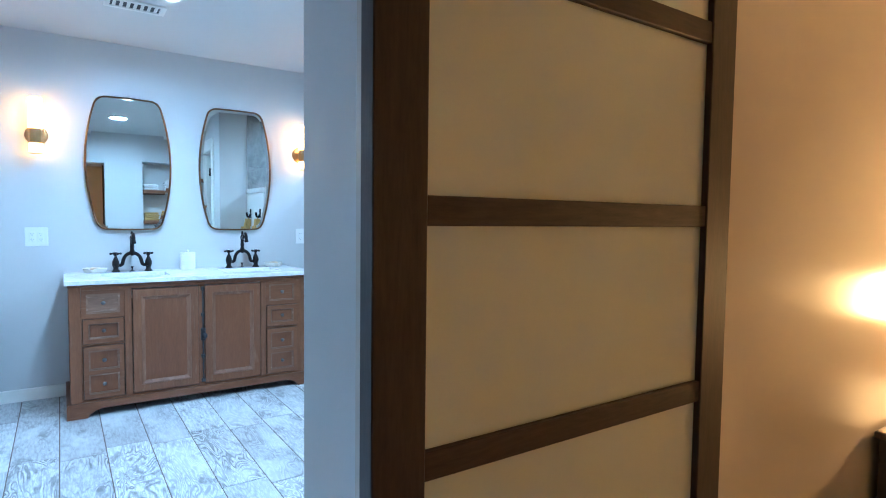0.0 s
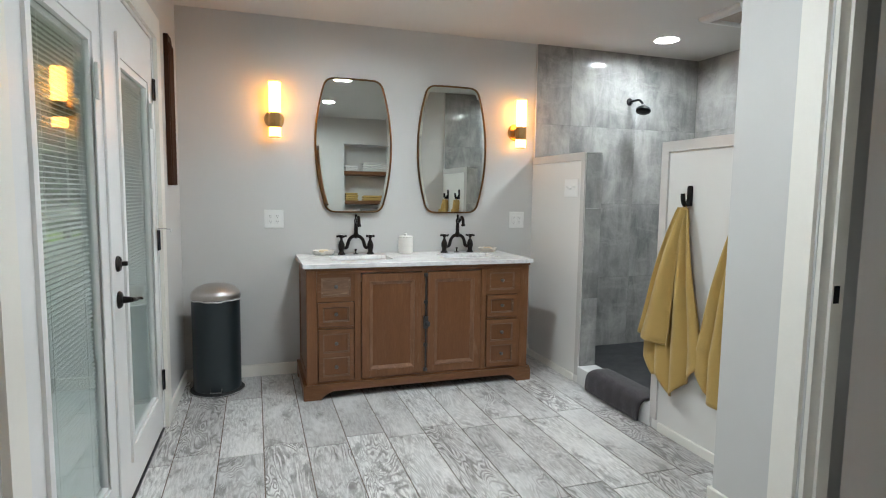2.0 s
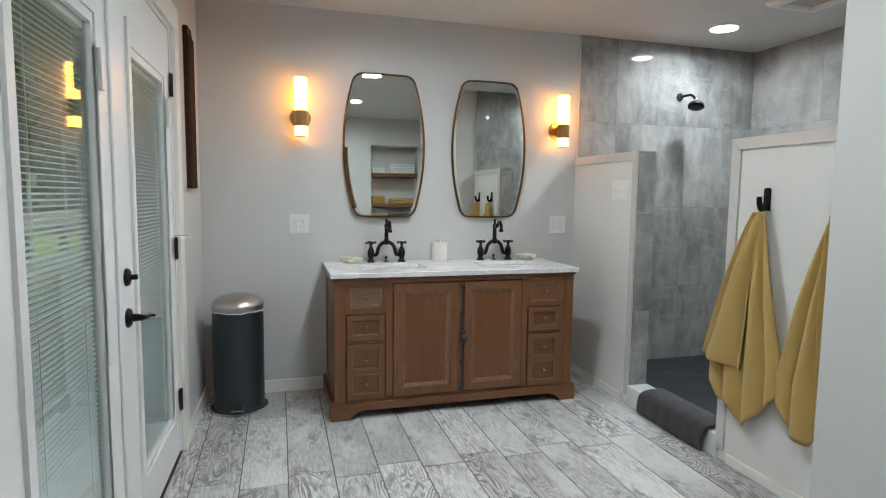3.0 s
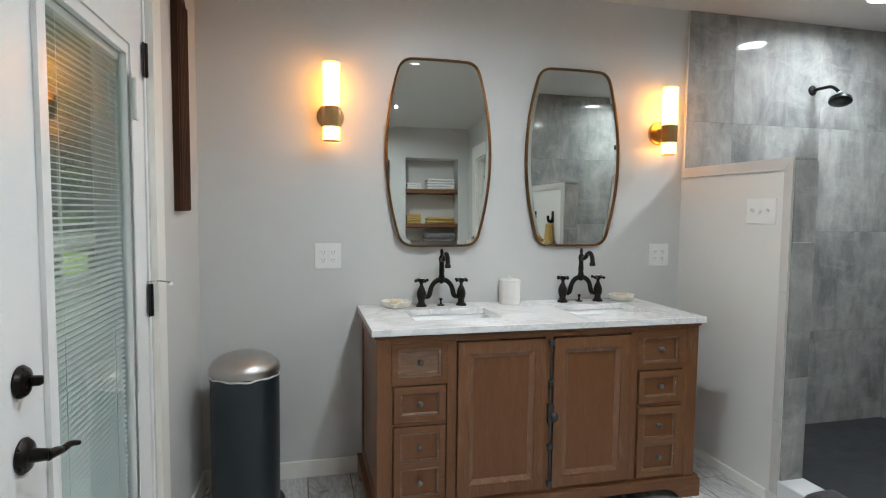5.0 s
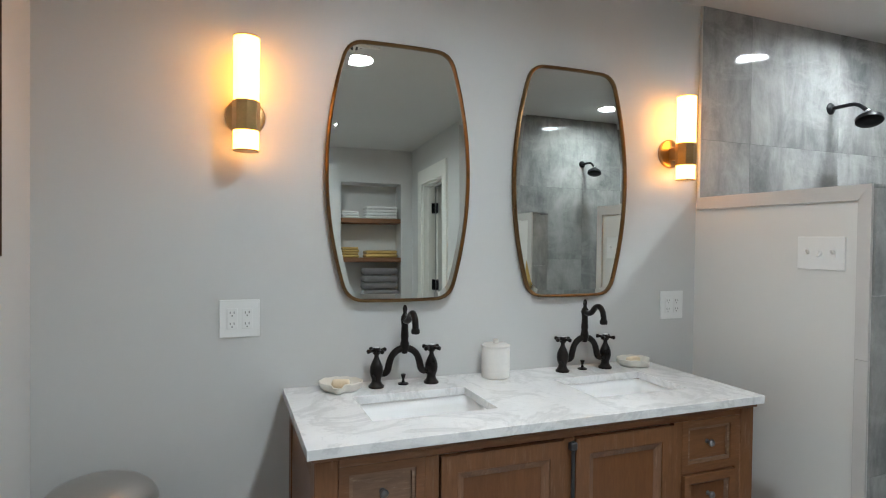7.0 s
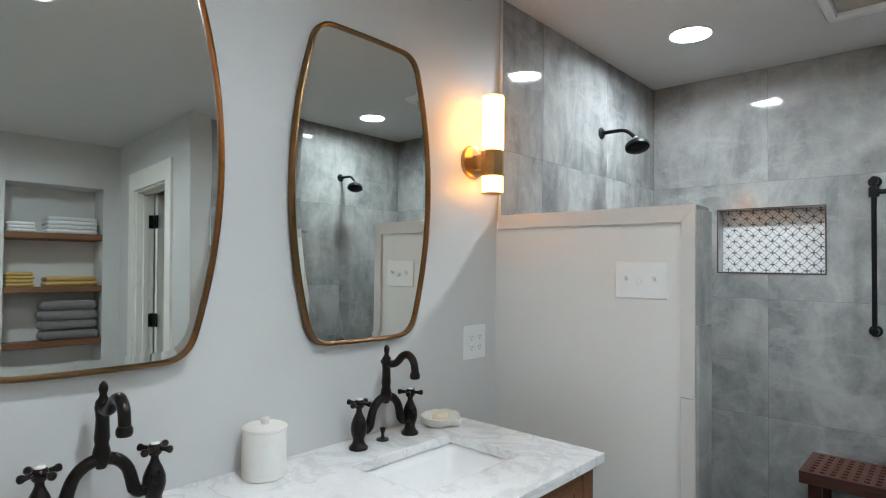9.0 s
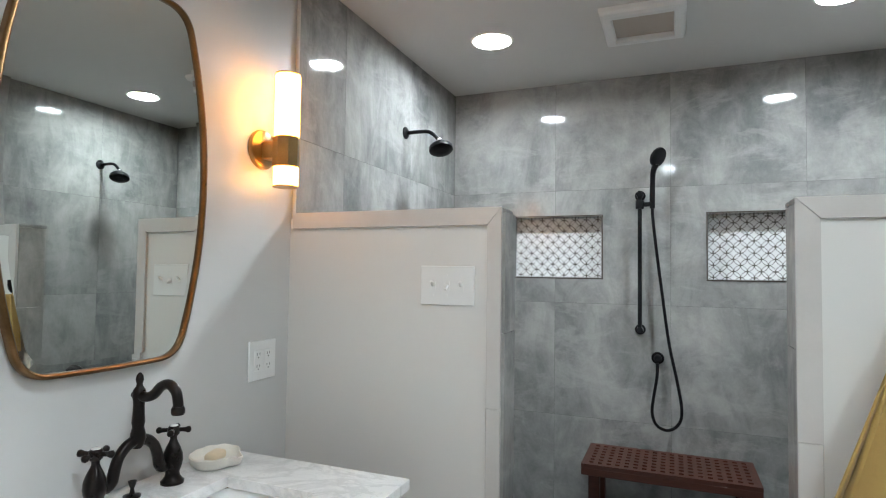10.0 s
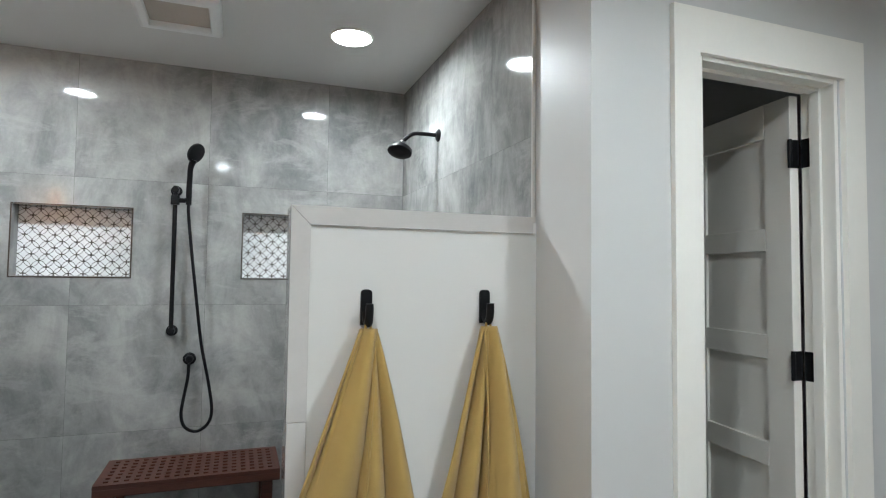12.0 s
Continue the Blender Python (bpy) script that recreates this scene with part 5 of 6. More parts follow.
part("hose", tube([(-0.034, -0.085, -0.150), (-0.036, -0.082, -0.22), (-0.038, -0.066, -0.32), (-0.040, -0.058, -0.40), (-0.042, -0.078, -0.460), (-0.044, -0.130, -0.482), (-0.046, -0.180, -0.450), (-0.048, -0.198, -0.38), (-0.050, -0.178, -0.24), (-0.054, -0.140, -0.05), (-0.058, -0.108, 0.20), (-0.064, -0.078, 0.45), (-0.070, -0.063, 0.60), (-0.070, -0.062, 0.645)], 0.0078, 10, smooth_steps=5), BLACK, rail_set, "black hose", 60)

# bench
bench = thing("shower_bench", (2.978, -1.578, 0.018), "dark red-brown slatted teak bench in the shower", "bench")
BL, BD, BH = 0.760, 0.355, 0.455
holes = []
nx, ny = 7, 18
for i in range(nx):
    for j in range(ny):
        cx, cy = 0.040 + (BD - 0.080) * i / (nx - 1), 0.042 + (BL - 0.084) * j / (ny - 1)
        holes.append((cx - 0.0105, cx + 0.0105, cy - 0.0105, cy + 0.0105))
part("seat", slab(0, BD, 0, BL, BH - 0.018, BH, holes), TEAK, bench, "seat board pierced with square holes")
for a in ((0.0, 0.024, 0.0, BL), (BD - 0.024, BD, 0.0, BL), (0.0243, BD - 0.0243, 0.0, 0.024), (0.0243, BD - 0.0243, BL - 0.024, BL)):
    part("apron", box(*a, BH - 0.052, BH - 0.0183, 0.002), TEAK, bench)
for x in (0.03, BD - 0.08):
    for y in (0.030, BL - 0.080):
        part("leg", box(x, x + 0.05, y, y + 0.05, 0, BH - 0.0185, 0.003), TEAK, bench)
for y in (0.045, BL - 0.065):
    part("stretcher", box(0.0803, BD - 0.0803, y, y + 0.02, 0.10, 0.14, 0.002), TEAK, bench)

# mat folded over the curb
mat = thing("bath_mat", (0, 0, 0), "charcoal bath mat draped over the shower curb", "bath mat")
CX0, CX1 = HWX0 - 0.012, HWX1 + 0.02
prof = [(CX0 - 0.030, 0.006), (CX0 - 0.026, 0.06), (CX0 - 0.016, 0.105), (CX0 - 0.002, 0.124), (CX0 + 0.03, 0.128), (CX1 - 0.03, 0.128), (CX1 + 0.006, 0.122), (CX1 + 0.018, 0.09), (CX1 + 0.022, 0.032)]
b = bmesh.new()
NY = 40
grid = []
for j in range(NY + 1):
    y = -0.915 - 0.545 * j / NY
    row = []
    for i, (x, z) in enumerate(prof):
        w = 0.0012 * math.sin(j * 0.9 + i) + 0.003 * math.sin(j * 0.21 + 2 * i)
        row.append(b.verts.new((x + (w if i in (0, 1, 2, 7, 8) else 0), y + 0.006 * math.sin(i * 1.3), z + (abs(w) if 2 < i < 7 else 0))))
    grid.append(row)
for r0, r1 in zip(grid, grid[1:]):
    for i in range(len(prof) - 1):
        b.faces.new((r0[i], r0[i + 1], r1[i + 1], r1[i]))
body = part("mat_body", b, MATCLOTH, mat, "", 60)
so = body.modifiers.new("thick", "SOLIDIFY")
so.thickness, so.offset = 0.016, 1.0
su = body.modifiers.new("soft", "SUBSURF")
su.levels = su.render_levels = 1


# ---- hooks and towels ----
def hook(y):
    ob = thing("towel_hook", (HWX0 - 0.0005, y, 1.28), "matt black towel hook on the low wall", "hook", "towel hooks")
    outline = [(0.0165, -0.050), (-0.0165, -0.050), (-0.0165, 0.043), (-0.013, 0.049), (-0.006, 0.0515), (0.006, 0.0515), (0.013, 0.049), (0.0165, 0.043)]
    plate = prism(outline, -0.010, 0.0, "x")
    bmesh.ops.bevel(plate, geom=[e for e in plate.edges if max(v.co.x for v in e.verts) < -0.009], offset=0.004, segments=2, affect="EDGES", profile=0.5)
    part("plate", plate, BLACK, ob, "", 40)
    part("prong", tube([(-0.005, 0, -0.012), (-0.014, 0, -0.034), (-0.028, 0, -0.044), (-0.040, 0, -0.034), (-0.046, 0, -0.010), (-0.047, 0, 0.012)], [0.013, 0.013, 0.012, 0.012, 0.012, 0.011], 12, smooth_steps=3), BLACK, ob, "", 60)
    return ob


k1 = hook(-1.715)
copy_thing(k1, pose(HWX0 - 0.0005, -2.084, 1.28))


def sheet(left, right, low, depth, folds, phase, nu=56, nv=44, top=1.222, top_half=0.023, yc=0.0):
    """Hanging cloth: gathered at the top, fanning out to left and right at its foot, low(u) being its lower edge."""
    b = bmesh.new()
    rows = []
    for j in range(nv + 1):
        v = j / nv
        row = []
        for i in range(nu + 1):
            u = i / nu
            zb = low(u)
            z = top + (zb - top) * v
            g = min(1.0, (top - z) / 0.70)
            spread = g ** 0.92
            y = yc - top_half * (u * 2 - 1) + (-(right) * u + left * (1 - u)) * spread
            amp = (0.030 + 0.034 * min(1.0, g * 1.8)) * (1 - 0.30 * g)
            wave = abs(math.sin(u * folds * math.pi + phase + 0.4 * g)) ** 0.55
            x = -depth * (0.55 + 0.45 * math.sin(min(1.0, g * 2.2) * math.pi / 2)) - amp * wave - 0.007 * math.sin(u * folds * 5.1 + phase + 3 * g)
            row.append(b.verts.new((min(x, -0.006), y, z)))
        rows.append(row)
    for r0, r1 in zip(rows, rows[1:]):
        for i in range(nu):
            b.faces.new((r0[i], r0[i + 1], r1[i + 1], r1[i]))
    return b


def cloth_part(name, b, ob, thick=0.006, label=""):
    p = part(name, b, MUSTARD, ob, label, 70)
    s = p.modifiers.new("thick", "SOLIDIFY")
    s.thickness, s.offset = thick, 0.0
    return p


def edge_line(pts):
    def low(u):
        for (a, za), (c, zc) in zip(pts, pts[1:]):
            if u <= c:
                return za + (zc - za) * (u - a) / (c - a)
        return pts[-1][1]
    return low


def hanging_towel(y, label, back, flap, hem):
    """back and flap: (left, right, lower edge) of the long layer and of the shorter one before it."""
    ob = thing("hand_towel", (HWX0, y, 0.0), label, "towel", "towels on the hooks")
    cloth_part("long_fold", sheet(back[0], back[1], edge_line(back[2]), 0.020, 3.6, 0.7), ob)
    f = cloth_part("short_fold", sheet(flap[0], flap[1], edge_line(flap[2]), 0.050, 1.3, 2.4, nu=36), ob)
    lo = edge_line(flap[2])
    b = sheet(flap[0], flap[1], lo, 0.050, 1.3, 2.4, nu=36)
    b.verts.ensure_lookup_table()
    edge = [b.verts[j * 37 + (36 if flap[1] < 0 else 0)].co.copy() for j in range(2, 45)]
    b.free()
    part("selvage", tube([(p.x - 0.002, p.y, p.z) for p in edge], 0.0034, 8), MUSTARD, f, "rolled side edge", 60)
    for dz in hem:
        b = sheet(flap[0], flap[1], lo, 0.050, 1.3, 2.4, nu=36)
        pts = []
        b.verts.ensure_lookup_table()
        for i in range(37):
            col = [b.verts[j * 37 + i].co for j in range(45)]
            z = lo(i / 36) + dz
            near = min(col, key=lambda p: abs(p.z - z))
            pts.append((near.x - 0.0035, near.y, z))
        b.free()
        part("hem_line", tube(pts, 0.0016, 6), MUSTARD, f, "woven hem line", 60)
    part("hanging_loop", tube([(-0.030, 0.008, 1.216), (-0.040, 0.006, 1.244), (-0.037, 0.0, 1.2545), (-0.033, -0.006, 1.244), (-0.030, -0.008, 1.216)], 0.004, 8, smooth_steps=3), MUSTARD, ob, "loop over the hook", 60)
    return ob


hanging_towel(-1.715, "mustard yellow terry hand towel hanging from a hook",
              (0.200, 0.158, [(0, 0.40), (0.14, 0.315), (0.28, 0.33), (0.46, 0.232), (0.56, 0.262), (1.0, 0.452)]),
              (0.250, -0.045, [(0, 0.528), (0.12, 0.510), (1.0, 0.500)]), (0.012, 0.026, 0.040, 0.072))
hanging_towel(-2.084, "mustard yellow terry hand towel hanging from a second hook",
              (0.190, 0.140, [(0, 0.42), (0.22, 0.30), (0.42, 0.285), (0.62, 0.47), (1.0, 0.42)]),
              (-0.005, 0.130, [(0, 0.50), (0.5, 0.44), (1.0, 0.40)]), (0.012, 0.026))


# ---- tiles of the shower ----
T = 0.0125          # how far the tile stands off its wall
JOINT = 0.0008


def rect_minus(r, holes):
    """Splits the rectangle (u0, u1, v0, v1) round the holes."""
    out = [r]
    for h in holes:
        nxt = []
        for u0, u1, v0, v1 in out:
            a0, a1, b0, b1 = max(u0, h[0]), min(u1, h[1]), max(v0, h[2]), min(v1, h[3])
            if a0 >= a1 or b0 >= b1:
                nxt.append((u0, u1, v0, v1))
                continue
            nxt += [q for q in ((u0, u1, v0, b0), (u0, u1, b1, v1), (u0, a0, b0, b1), (a1, u1, b0, b1)) if q[1] - q[0] > 1e-4 and q[3] - q[2] > 1e-4]
        out = nxt
    return out


def tiled(parent, axis, u_lines, v_lines, w0, w1, holes=()):
    for u0, u1 in zip(u_lines, u_lines[1:]):
        for v0, v1 in zip(v_lines, v_lines[1:]):
            a, c, d, e = u0 + JOINT, u1 - JOINT, v0 + JOINT, v1 - JOINT
            cu, cv = (a + c) / 2, (d + e) / 2
            cut = [h for h in holes if h[0] < c and h[1] > a and h[2] < e and h[3] > d]
            b = slab(a - cu, c - cu, d - cv, e - cv, w0, w1, [(max(h[0], a) - cu, min(h[1], c) - cu, max(h[2], d) - cv, min(h[3], e) - cv) for h in cut], axis)
            t = part("tile", b, TILE, parent)
            t.location = {"y": (cu, 0, cv), "x": (0, cu, cv), "z": (cu, cv, 0)}[axis]


ZL = [0.018, 0.600, 1.212, 1.829, H - 0.001]
backing = part("tile_bed", slab(1.835, XB + 0.011, 0.0, H - 0.001, -0.0117, -0.0005, axis="y"), TILEGROUT, wall_north)
tiled(wall_north, "y", [1.826, 2.128, 2.740, XB - 0.001], ZL, -T, -0.0008 - 0.003)
part("edge_strip", box(1.8165, 1.8255, -0.0150, -0.0005, HWT + 0.002, H - 0.002, 0.003), BULLNOSE, wall_north, "pale edge strip")
part("tile_bed", slab(1.835, XB + 0.011, 0.0, H - 0.001, YR + 0.0005, YR + 0.0117, axis="y"), TILEGROUT, wall_side)
tiled(wall_side, "y", [1.826, 2.134, 2.745, XB - 0.001], ZL, YR + 0.0038, YR + T)
part("edge_strip", box(1.8165, 1.8255, YR + 0.0005, YR + 0.0150, HWT + 0.002, H - 0.002, 0.003), BULLNOSE, wall_side, "pale edge strip")
NICHES = [(-0.873, -0.370, 1.345, 1.690), (-1.887, -1.384, 1.345, 1.690)]
part("tile_bed", slab(YR + 0.012, -0.012, 0.018, H - 0.001, XB + 0.0008, XB + 0.0117, NICHES, "x"), TILEGROUT, wall_east)
tiled(wall_east, "x", [YR + T + 0.001, -1.820, -1.214, -0.618, -T - 0.001], ZL, XB, XB + 0.0118, NICHES)
for wall, y0, y1, end, ye in ((half_wall_1, HW1, -T, HW1, HW1 - 0.010), (half_wall_2, YR + T, HW2, HW2, HW2 + 0.010)):
    tiled(wall, "x", sorted([y0, y1]), [0.018, 0.600, 1.212, HWT], HWX1 + 0.0005, HWX1 + 0.0095)
    e0, e1 = sorted((ye, end))
    tiled(wall, "y", [HWX0 + 0.001, HWX1 + 0.0095], [0.118, 0.586, 1.190, HWT + 0.004], e0 + (0.0005 if ye > end else 0), e1 - (0.0005 if ye < end else 0))

# pale edge tiles framing the low walls: along the top and down the free end
def edge_frame(parent, y_wall, y_end, sgn, lap=0.011):
    """sgn: +1 when the free end lies at the larger y."""
    x0, x1, w = HWX0 - 0.011, HWX0 - 0.0005, 0.053
    tz = HWT + 0.018
    yo, yi = y_end + sgn * lap, y_end - sgn * (w - 0.011)
    a = y_wall + sgn * 0.001
    part("edge_tile", prism([(a, tz - w), (yi, tz - w), (yo, tz), (a, tz)], x0, x1, "x"), BULLNOSE, parent)
    o = [(yi, tz - w - 0.0012), (yo, tz - 0.0012), (yo, 0.972), (yi, 0.972)]
    part("edge_tile", prism(o, x0, x1, "x"), BULLNOSE, parent)
    for z0, z1 in ((0.386, 0.9708), (0.052, 0.3848)):
        part("edge_tile", box(x0, x1, min(yo, yi), max(yo, yi), z0, z1, 0.0015), BULLNOSE, parent)
    part("cap_tile", box(HWX0, HWX1 + 0.010, min(y_wall, yo), max(y_wall, yo), HWT + 0.0045, tz - 0.0005, 0.0015), TILE, parent)

edge_frame(half_wall_1, -0.0155, HW1, -1, 0.001)
edge_frame(half_wall_2, YR + 0.0155, HW2, 1)


# ---- mosaic niches ----
def clip(poly, lo, hi, k, keep_low):
    out = []
    lim = lo if keep_low else hi
    inside = (lambda p: p[k] >= lim) if keep_low else (lambda p: p[k] <= lim)
    for i, p in enumerate(poly):
        q = poly[(i + 1) % len(poly)]
        if inside(p):
            out.append(p)
        if inside(p) != inside(q):
            s = (lim - p[k]) / (q[k] - p[k])
            out.append(tuple(p[m] + s * (q[m] - p[m]) for m in (0, 1)))
    return out


def mosaic_niche(name, y0, y1, z0, z1):
    ob = thing(name, (XB, (y0 + y1) / 2, (z0 + z1) / 2), "recessed shower niche lined with white petal mosaic", "wall niche", "shower niches")
    w, h, d = (y1 - y0) / 2, (z1 - z0) / 2, 0.085
    part("back", box(d, d + 0.01, -w, w, -h, h), MOSAICDARK, ob, "dark grout bed")
    part("lining", slab(-w, w, -h, h, 0.001, d - 0.0003, [(-w + 0.006, w - 0.006, -h + 0.006, h - 0.006)], "x"), TILE, ob)
    part("edge_trim", slab(-w - 0.002, w + 0.002, -h - 0.002, h + 0.002, -0.0025, 0.0005, [(-w + 0.0035, w - 0.0035, -h + 0.0035, h - 0.0035)], "x"), NICHETRIM, ob, "thin bronze edge trim")
    p = 0.0440
    r = p / 2 ** 0.5
    half = p / 2 - 0.0050
    sag = 0.0068
    petal = [(half * math.cos(math.pi * k / 6) * 1.0, sag * math.sin(math.pi * k / 6)) for k in range(12)]
    c0 = p / 2
    star = []
    for q in range(4):
        a = math.pi / 2 * q
        for k in range(6):
            u = 0.0140 - 0.0280 * k / 6
            v = c0 - 0.0026 - sag * math.sqrt(1 - (u / half) ** 2)
            star.append((u * math.cos(a) - v * math.sin(a), u * math.sin(a) + v * math.cos(a)))
    shapes = []
    rng = 12
    turn45 = math.pi / 4
    for i in range(-rng, rng + 1):
        for j in range(-rng, rng + 1):
            for kind, du, dv, ang in (("petal", 0.5, 0, 0), ("petal", 0, 0.5, math.pi / 2), ("star", 0.5, 0.5, 0)):
                gu, gv = (i + du) * p, (j + dv) * p
                cy, cz = gu * math.cos(turn45) - gv * math.sin(turn45), gu * math.sin(turn45) + gv * math.cos(turn45)
                if abs(cy) < w + 0.03 and abs(cz) < h + 0.03:
                    shapes.append((kind, cy, cz, ang + turn45))
    shared = {}
    for kind, cy, cz, ang in shapes:
        base = petal if kind == "petal" else star
        pts = [(u * math.cos(ang) - v * math.sin(ang), u * math.sin(ang) + v * math.cos(ang)) for u, v in base]
        wi, hi = w - 0.0065, h - 0.0065
        if all(abs(u + cy) < wi and abs(v + cz) < hi for u, v in pts):
            key = (kind, round(ang, 3))
            if key not in shared:
                shared[key] = part("mosaic_piece", prism(pts, d - 0.004, d - 0.0002, "x"), MOSAIC, ob)
                o = shared[key]
            else:
                o = new("mosaic_piece", shared[key].data)
                o.parent = ob
            o.location = (0, cy, cz)
        else:
            cutp = [(u + cy, v + cz) for u, v in pts]
            for k, lim in ((0, wi), (1, hi)):
                cutp = clip(cutp, -lim, lim, k, True) if cutp else cutp
                cutp = clip(cutp, -lim, lim, k, False) if cutp else cutp
            if len(cutp) >= 3:
                area = abs(sum(a[0] * c[1] - c[0] * a[1] for a, c in zip(cutp, cutp[1:] + cutp[:1]))) / 2
                if area > 2e-5:
                    part("mosaic_piece", prism(cutp, d - 0.004, d - 0.0002, "x"), MOSAIC, ob)
    return ob


mosaic_niche("shower_niche", *NICHES[0])
mosaic_niche("shower_niche", *NICHES[1])


# ---- outdoors, beyond the garden doors ----
def grass_material():
    m, t, b = nodes_of("lawn")
    v = coords(t)
    c = ramp(t, noise_of(t, v, 0.35, 4.0), [(0.3, (0.10, 0.17, 0.035)), (0.7, (0.20, 0.30, 0.06))])
    c = mix(t, 0.4, c, ramp(t, noise_of(t, v, 14.0, 4.0, 0.7), [(0.3, (0.07, 0.12, 0.02)), (0.7, (0.24, 0.33, 0.08))]))
    t.links.new(c, b.inputs["Base Color"])
    b.inputs["Roughness"].default_value = 0.95
    return m


LEAFM = surf("leaves", (0.045, 0.075, 0.028), 0.6, spread=0.4, scale=2.0, fine=30, relief=0.1)
BARK = surf("bark", (0.075, 0.06, 0.045), 0.9, spread=0.3, scale=8, fine=60, relief=0.6)
PORCHWOOD = wood("porch_timber", (0.10, 0.085, 0.07), (0.22, 0.19, 0.16), 0.7, "z")
PORCHPAINT = surf("porch_paint", (0.085, 0.095, 0.085), 0.6, spread=0.08, scale=5)
DECK = wood("deck_timber", (0.16, 0.14, 0.12), (0.28, 0.25, 0.22), 0.7, "y")
structure("ground", slab(-900, 900, -900, 900, -0.9, -0.35), grass_material(), "mown green lawn", "lawn")
structure("deck", slab(-2.55, XL - 0.30, -5.2, 6.0, -0.349, -0.06), DECK, "weathered timber porch floor outside the garden doors", "deck")
porch = thing("porch_screen", (-2.45, 0, -0.06), "grey-green painted porch wall with open bays above a low panel wall", "porch")
part("panel_wall", box(-0.03, 0.03, -5.1, 5.9, 0, 0.66, 0.003), PORCHPAINT, porch)
part("sill", box(-0.07, 0.07, -5.1, 5.9, 0.6605, 0.70, 0.004), PORCHPAINT, porch)
part("mid_rail", box(-0.035, 0.035, -5.1, 5.9, 0.98, 1.12, 0.004), PORCHPAINT, porch)
part("top_beam", box(-0.07, 0.07, -5.1, 5.9, 2.45, 2.65, 0.004), PORCHPAINT, porch)
for k in range(13):
    y = -5.05 + 0.905 * k
    part("post", box(-0.034, 0.034, y - 0.045, y + 0.045, 0.7005, 0.9795, 0.003), PORCHPAINT, porch)
    part("post", box(-0.034, 0.034, y - 0.045, y + 0.045, 1.1205, 2.4495, 0.003), PORCHPAINT, porch)
structure("roof_porch", slab(-2.8, XL - 0.25, -5.5, 6.2, 2.592, 2.70), PORCHWOOD, "timber porch roof", "roof")
structure("roof", slab(-1.2, 5.0, -8.0, 0.6, 2.83, 3.0), DECK, "flat roof deck over the rooms", "roof")


def tree(place, height, spread, seed):
    rnd = random.Random(seed)
    ob = thing("tree", place, "broad green leafy tree standing on the lawn", "tree", "garden trees")
    b = tube([(0, 0, -0.1), (0.05, 0.02, height * 0.25), (-0.05, 0.05, height * 0.55), (0, 0, height * 0.9)], [0.22, 0.17, 0.11, 0.03], 10, smooth_steps=3)
    for k in range(9):
        a, z = rnd.uniform(0, 6.28), height * rnd.uniform(0.22, 0.7)
        l = spread * rnd.uniform(0.5, 0.9)
        tube([(0, 0, z), (l * 0.5 * math.cos(a), l * 0.5 * math.sin(a), z + l * 0.25), (l * math.cos(a), l * math.sin(a), z + l * 0.45)], [0.07, 0.04, 0.012], 6, bm=b)
    part("trunk", b, BARK, ob, "grey-brown trunk with limbs", 60)
    verts, faces = [], []
    for k in range(150):
        a, q = rnd.uniform(0, 6.283), rnd.random() ** 0.5
        hz = rnd.uniform(0.18, 1.0)
        rr = spread * q * (0.45 + 0.75 * math.sin(min(1, hz) * math.pi * 0.85))
        c = Vector((rr * math.cos(a), rr * math.sin(a), height * hz))
        for n in range(26):
            o = c + Vector((rnd.gauss(0, 0.30), rnd.gauss(0, 0.30), rnd.gauss(0, 0.22)))
            s = rnd.uniform(0.07, 0.16)
            u = Vector((rnd.gauss(0, 1), rnd.gauss(0, 1), rnd.gauss(0, 0.6))).normalized()
            v = u.orthogonal().normalized() * s * 0.55
            u = u * s
            i = len(verts)
            verts += [o - u, o + v, o + u, o - v]
            faces.append((i, i + 1, i + 2, i + 3))
    me = bpy.data.meshes.new("crown")
    me.from_pydata([tuple(v) for v in verts], [], faces)
    me.materials.append(LEAFM)
    cr = new("crown", me)
    cr.parent = ob
    return ob


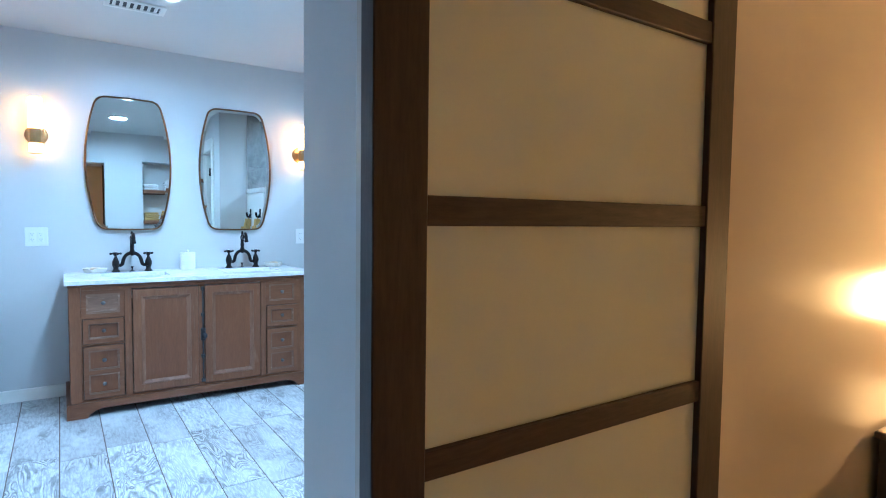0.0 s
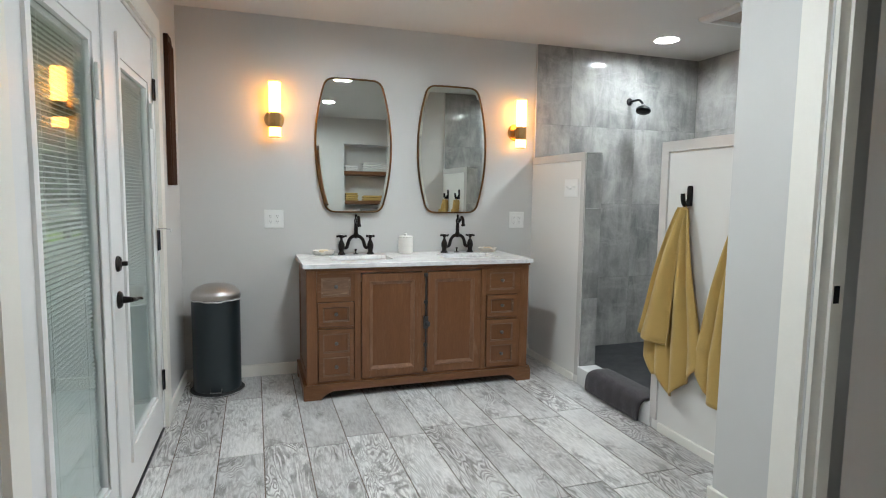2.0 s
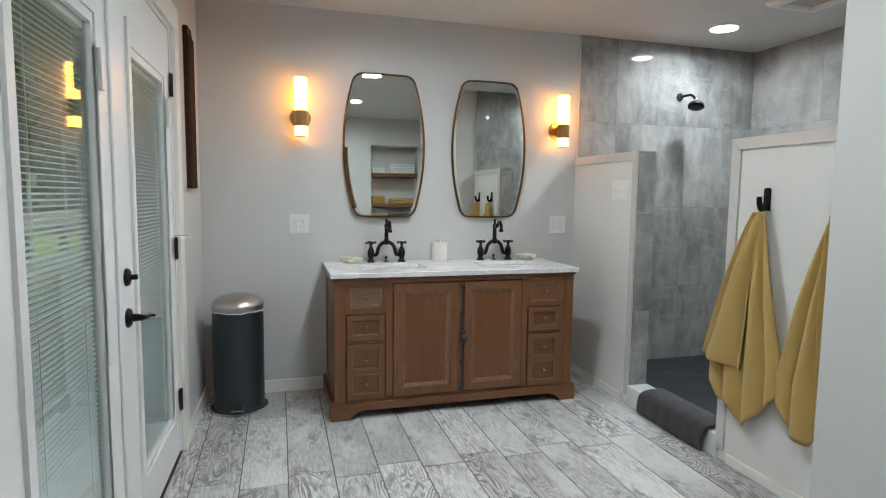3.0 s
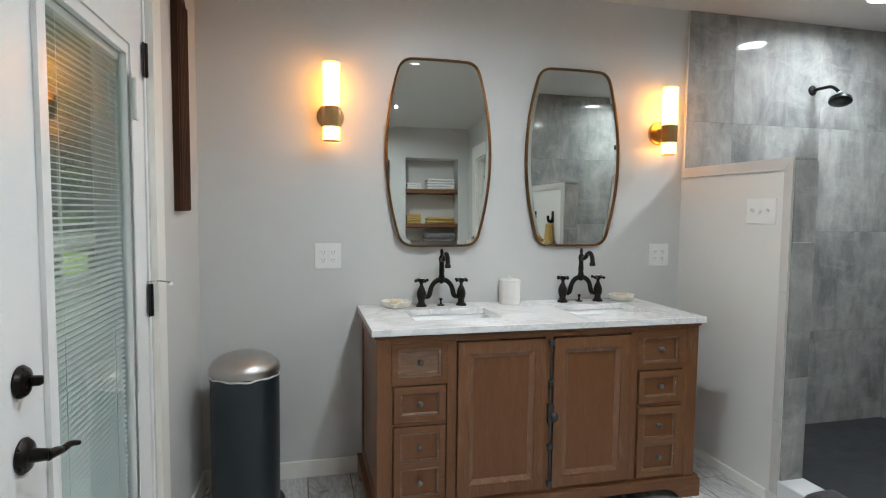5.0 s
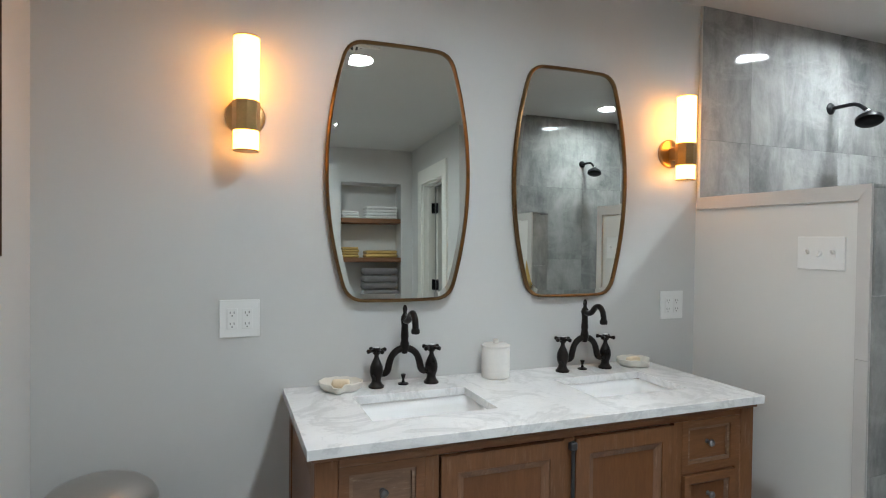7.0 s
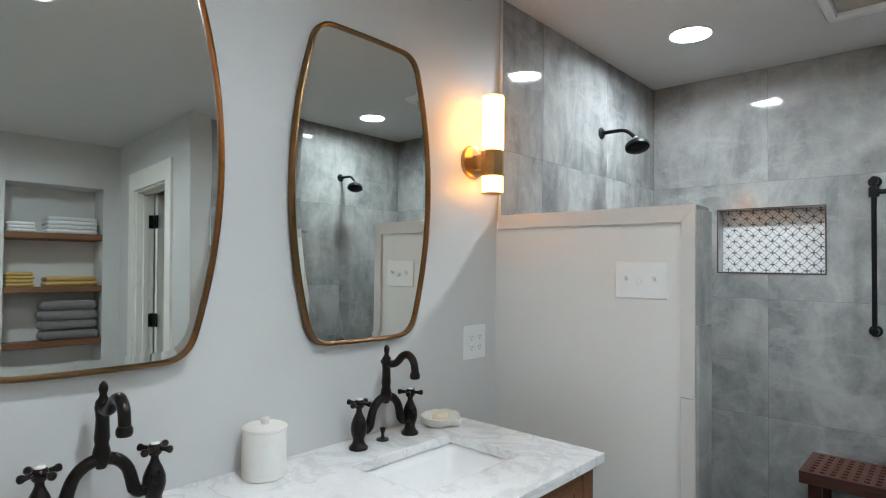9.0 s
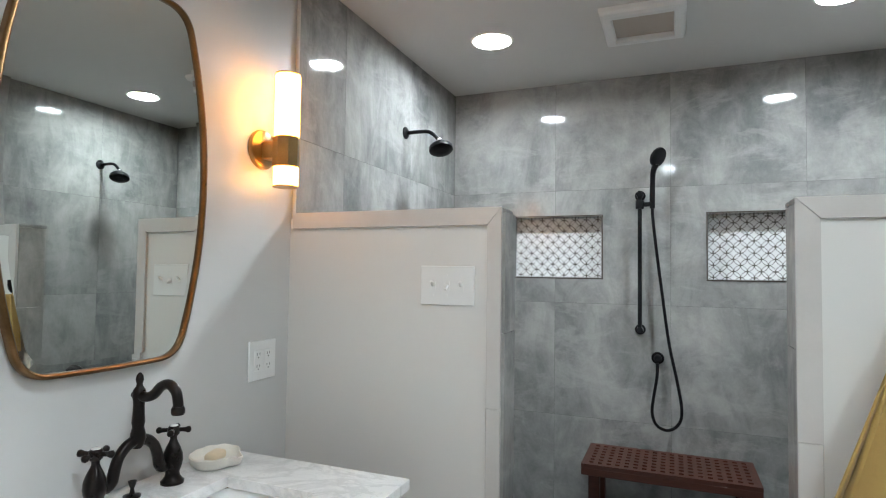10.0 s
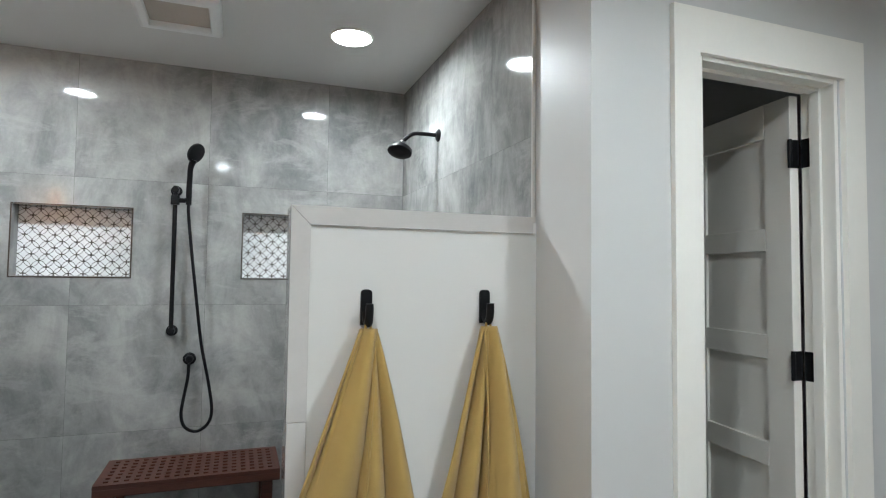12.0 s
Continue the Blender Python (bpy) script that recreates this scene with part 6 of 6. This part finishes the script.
t1 = tree((-17.5, 9.5, -0.35), 7.5, 3.2, 3)
t2 = tree((-13.5, 20.0, -0.35), 8.5, 3.6, 5)
for x, y, r in ((-20, 4, 70), (-19, 17, 160), (-16, 22, 230), (-24, 10, 20), (-10, 23, 300), (-22, -3, 110), (-6, 26, 50), (-12, 26, 190)):
    copy_thing(t1 if r % 20 else t2, pose(x, y, -0.35, 0, 0, r))
hb = random.Random(11)
verts, faces = [], []
for k in range(16000):
    ang, rad = hb.uniform(1.2, 3.6), 26 + hb.gauss(0, 1.0)
    o = Vector((-2 + rad * math.cos(ang), -2 + rad * math.sin(ang), -0.35 + hb.uniform(0, 1.6) + hb.uniform(0, 5.5) * (k % 2)))
    s = hb.uniform(0.25, 0.6)
    u = Vector((hb.gauss(0, 1), hb.gauss(0, 1), hb.gauss(0, 1))).normalized()
    v = u.orthogonal().normalized() * s * 0.6
    u = u * s
    i = len(verts)
    verts += [o - u, o + v, o + u, o - v]
    faces.append((i, i + 1, i + 2, i + 3))
me = bpy.data.meshes.new("hedge")
me.from_pydata([tuple(v) for v in verts], [], faces)
me.materials.append(LEAFM)
tagged(new("hedge", me), "dense green hedge at the end of the garden", "hedge", kind="stuff")

# ---- floor planks ----
PW, PL = 0.2057, 0.790
XS, GAPW = -0.6535, 0.0026
shared_plank = {}
for k in range(-2, 13):
    x0, x1 = max(XS + PW * k, XL - 0.10), min(XS + PW * (k + 1), 1.829)
    if x1 - x0 < 0.01:
        continue
    start = -1.168 if k % 2 == 0 else -1.240
    y = start + PL * 2
    while y > YB - 0.26:
        a, c = max(y - PL, YB - 0.259), min(y, -0.001)
        y -= PL
        if c - a < 0.01 or a >= c:
            continue
        w, l = x1 - x0 - 2 * GAPW, c - a - 2 * GAPW
        key = (round(w, 4), round(l, 4))
        if key not in shared_plank:
            bb, e = bmesh.new(), 0.0016
            lowv = [bb.verts.new((sx * w / 2, sy * l / 2, -0.0033)) for sx, sy in ((-1, -1), (1, -1), (1, 1), (-1, 1))]
            midv = [bb.verts.new((sx * w / 2, sy * l / 2, -0.0010)) for sx, sy in ((-1, -1), (1, -1), (1, 1), (-1, 1))]
            topv = [bb.verts.new((sx * (w / 2 - e), sy * (l / 2 - e), 0.0)) for sx, sy in ((-1, -1), (1, -1), (1, 1), (-1, 1))]
            for i in range(4):
                n = (i + 1) % 4
                bb.faces.new((lowv[i], lowv[n], midv[n], midv[i]))
                bb.faces.new((midv[i], midv[n], topv[n], topv[i]))
            bb.faces.new(topv)
            o = part("plank", bb, PLANK, floor)
            shared_plank[key] = o.data
        else:
            o = new("plank", shared_plank[key])
            o.parent = floor
        o.location = ((x0 + x1) / 2, (a + c) / 2, 0)
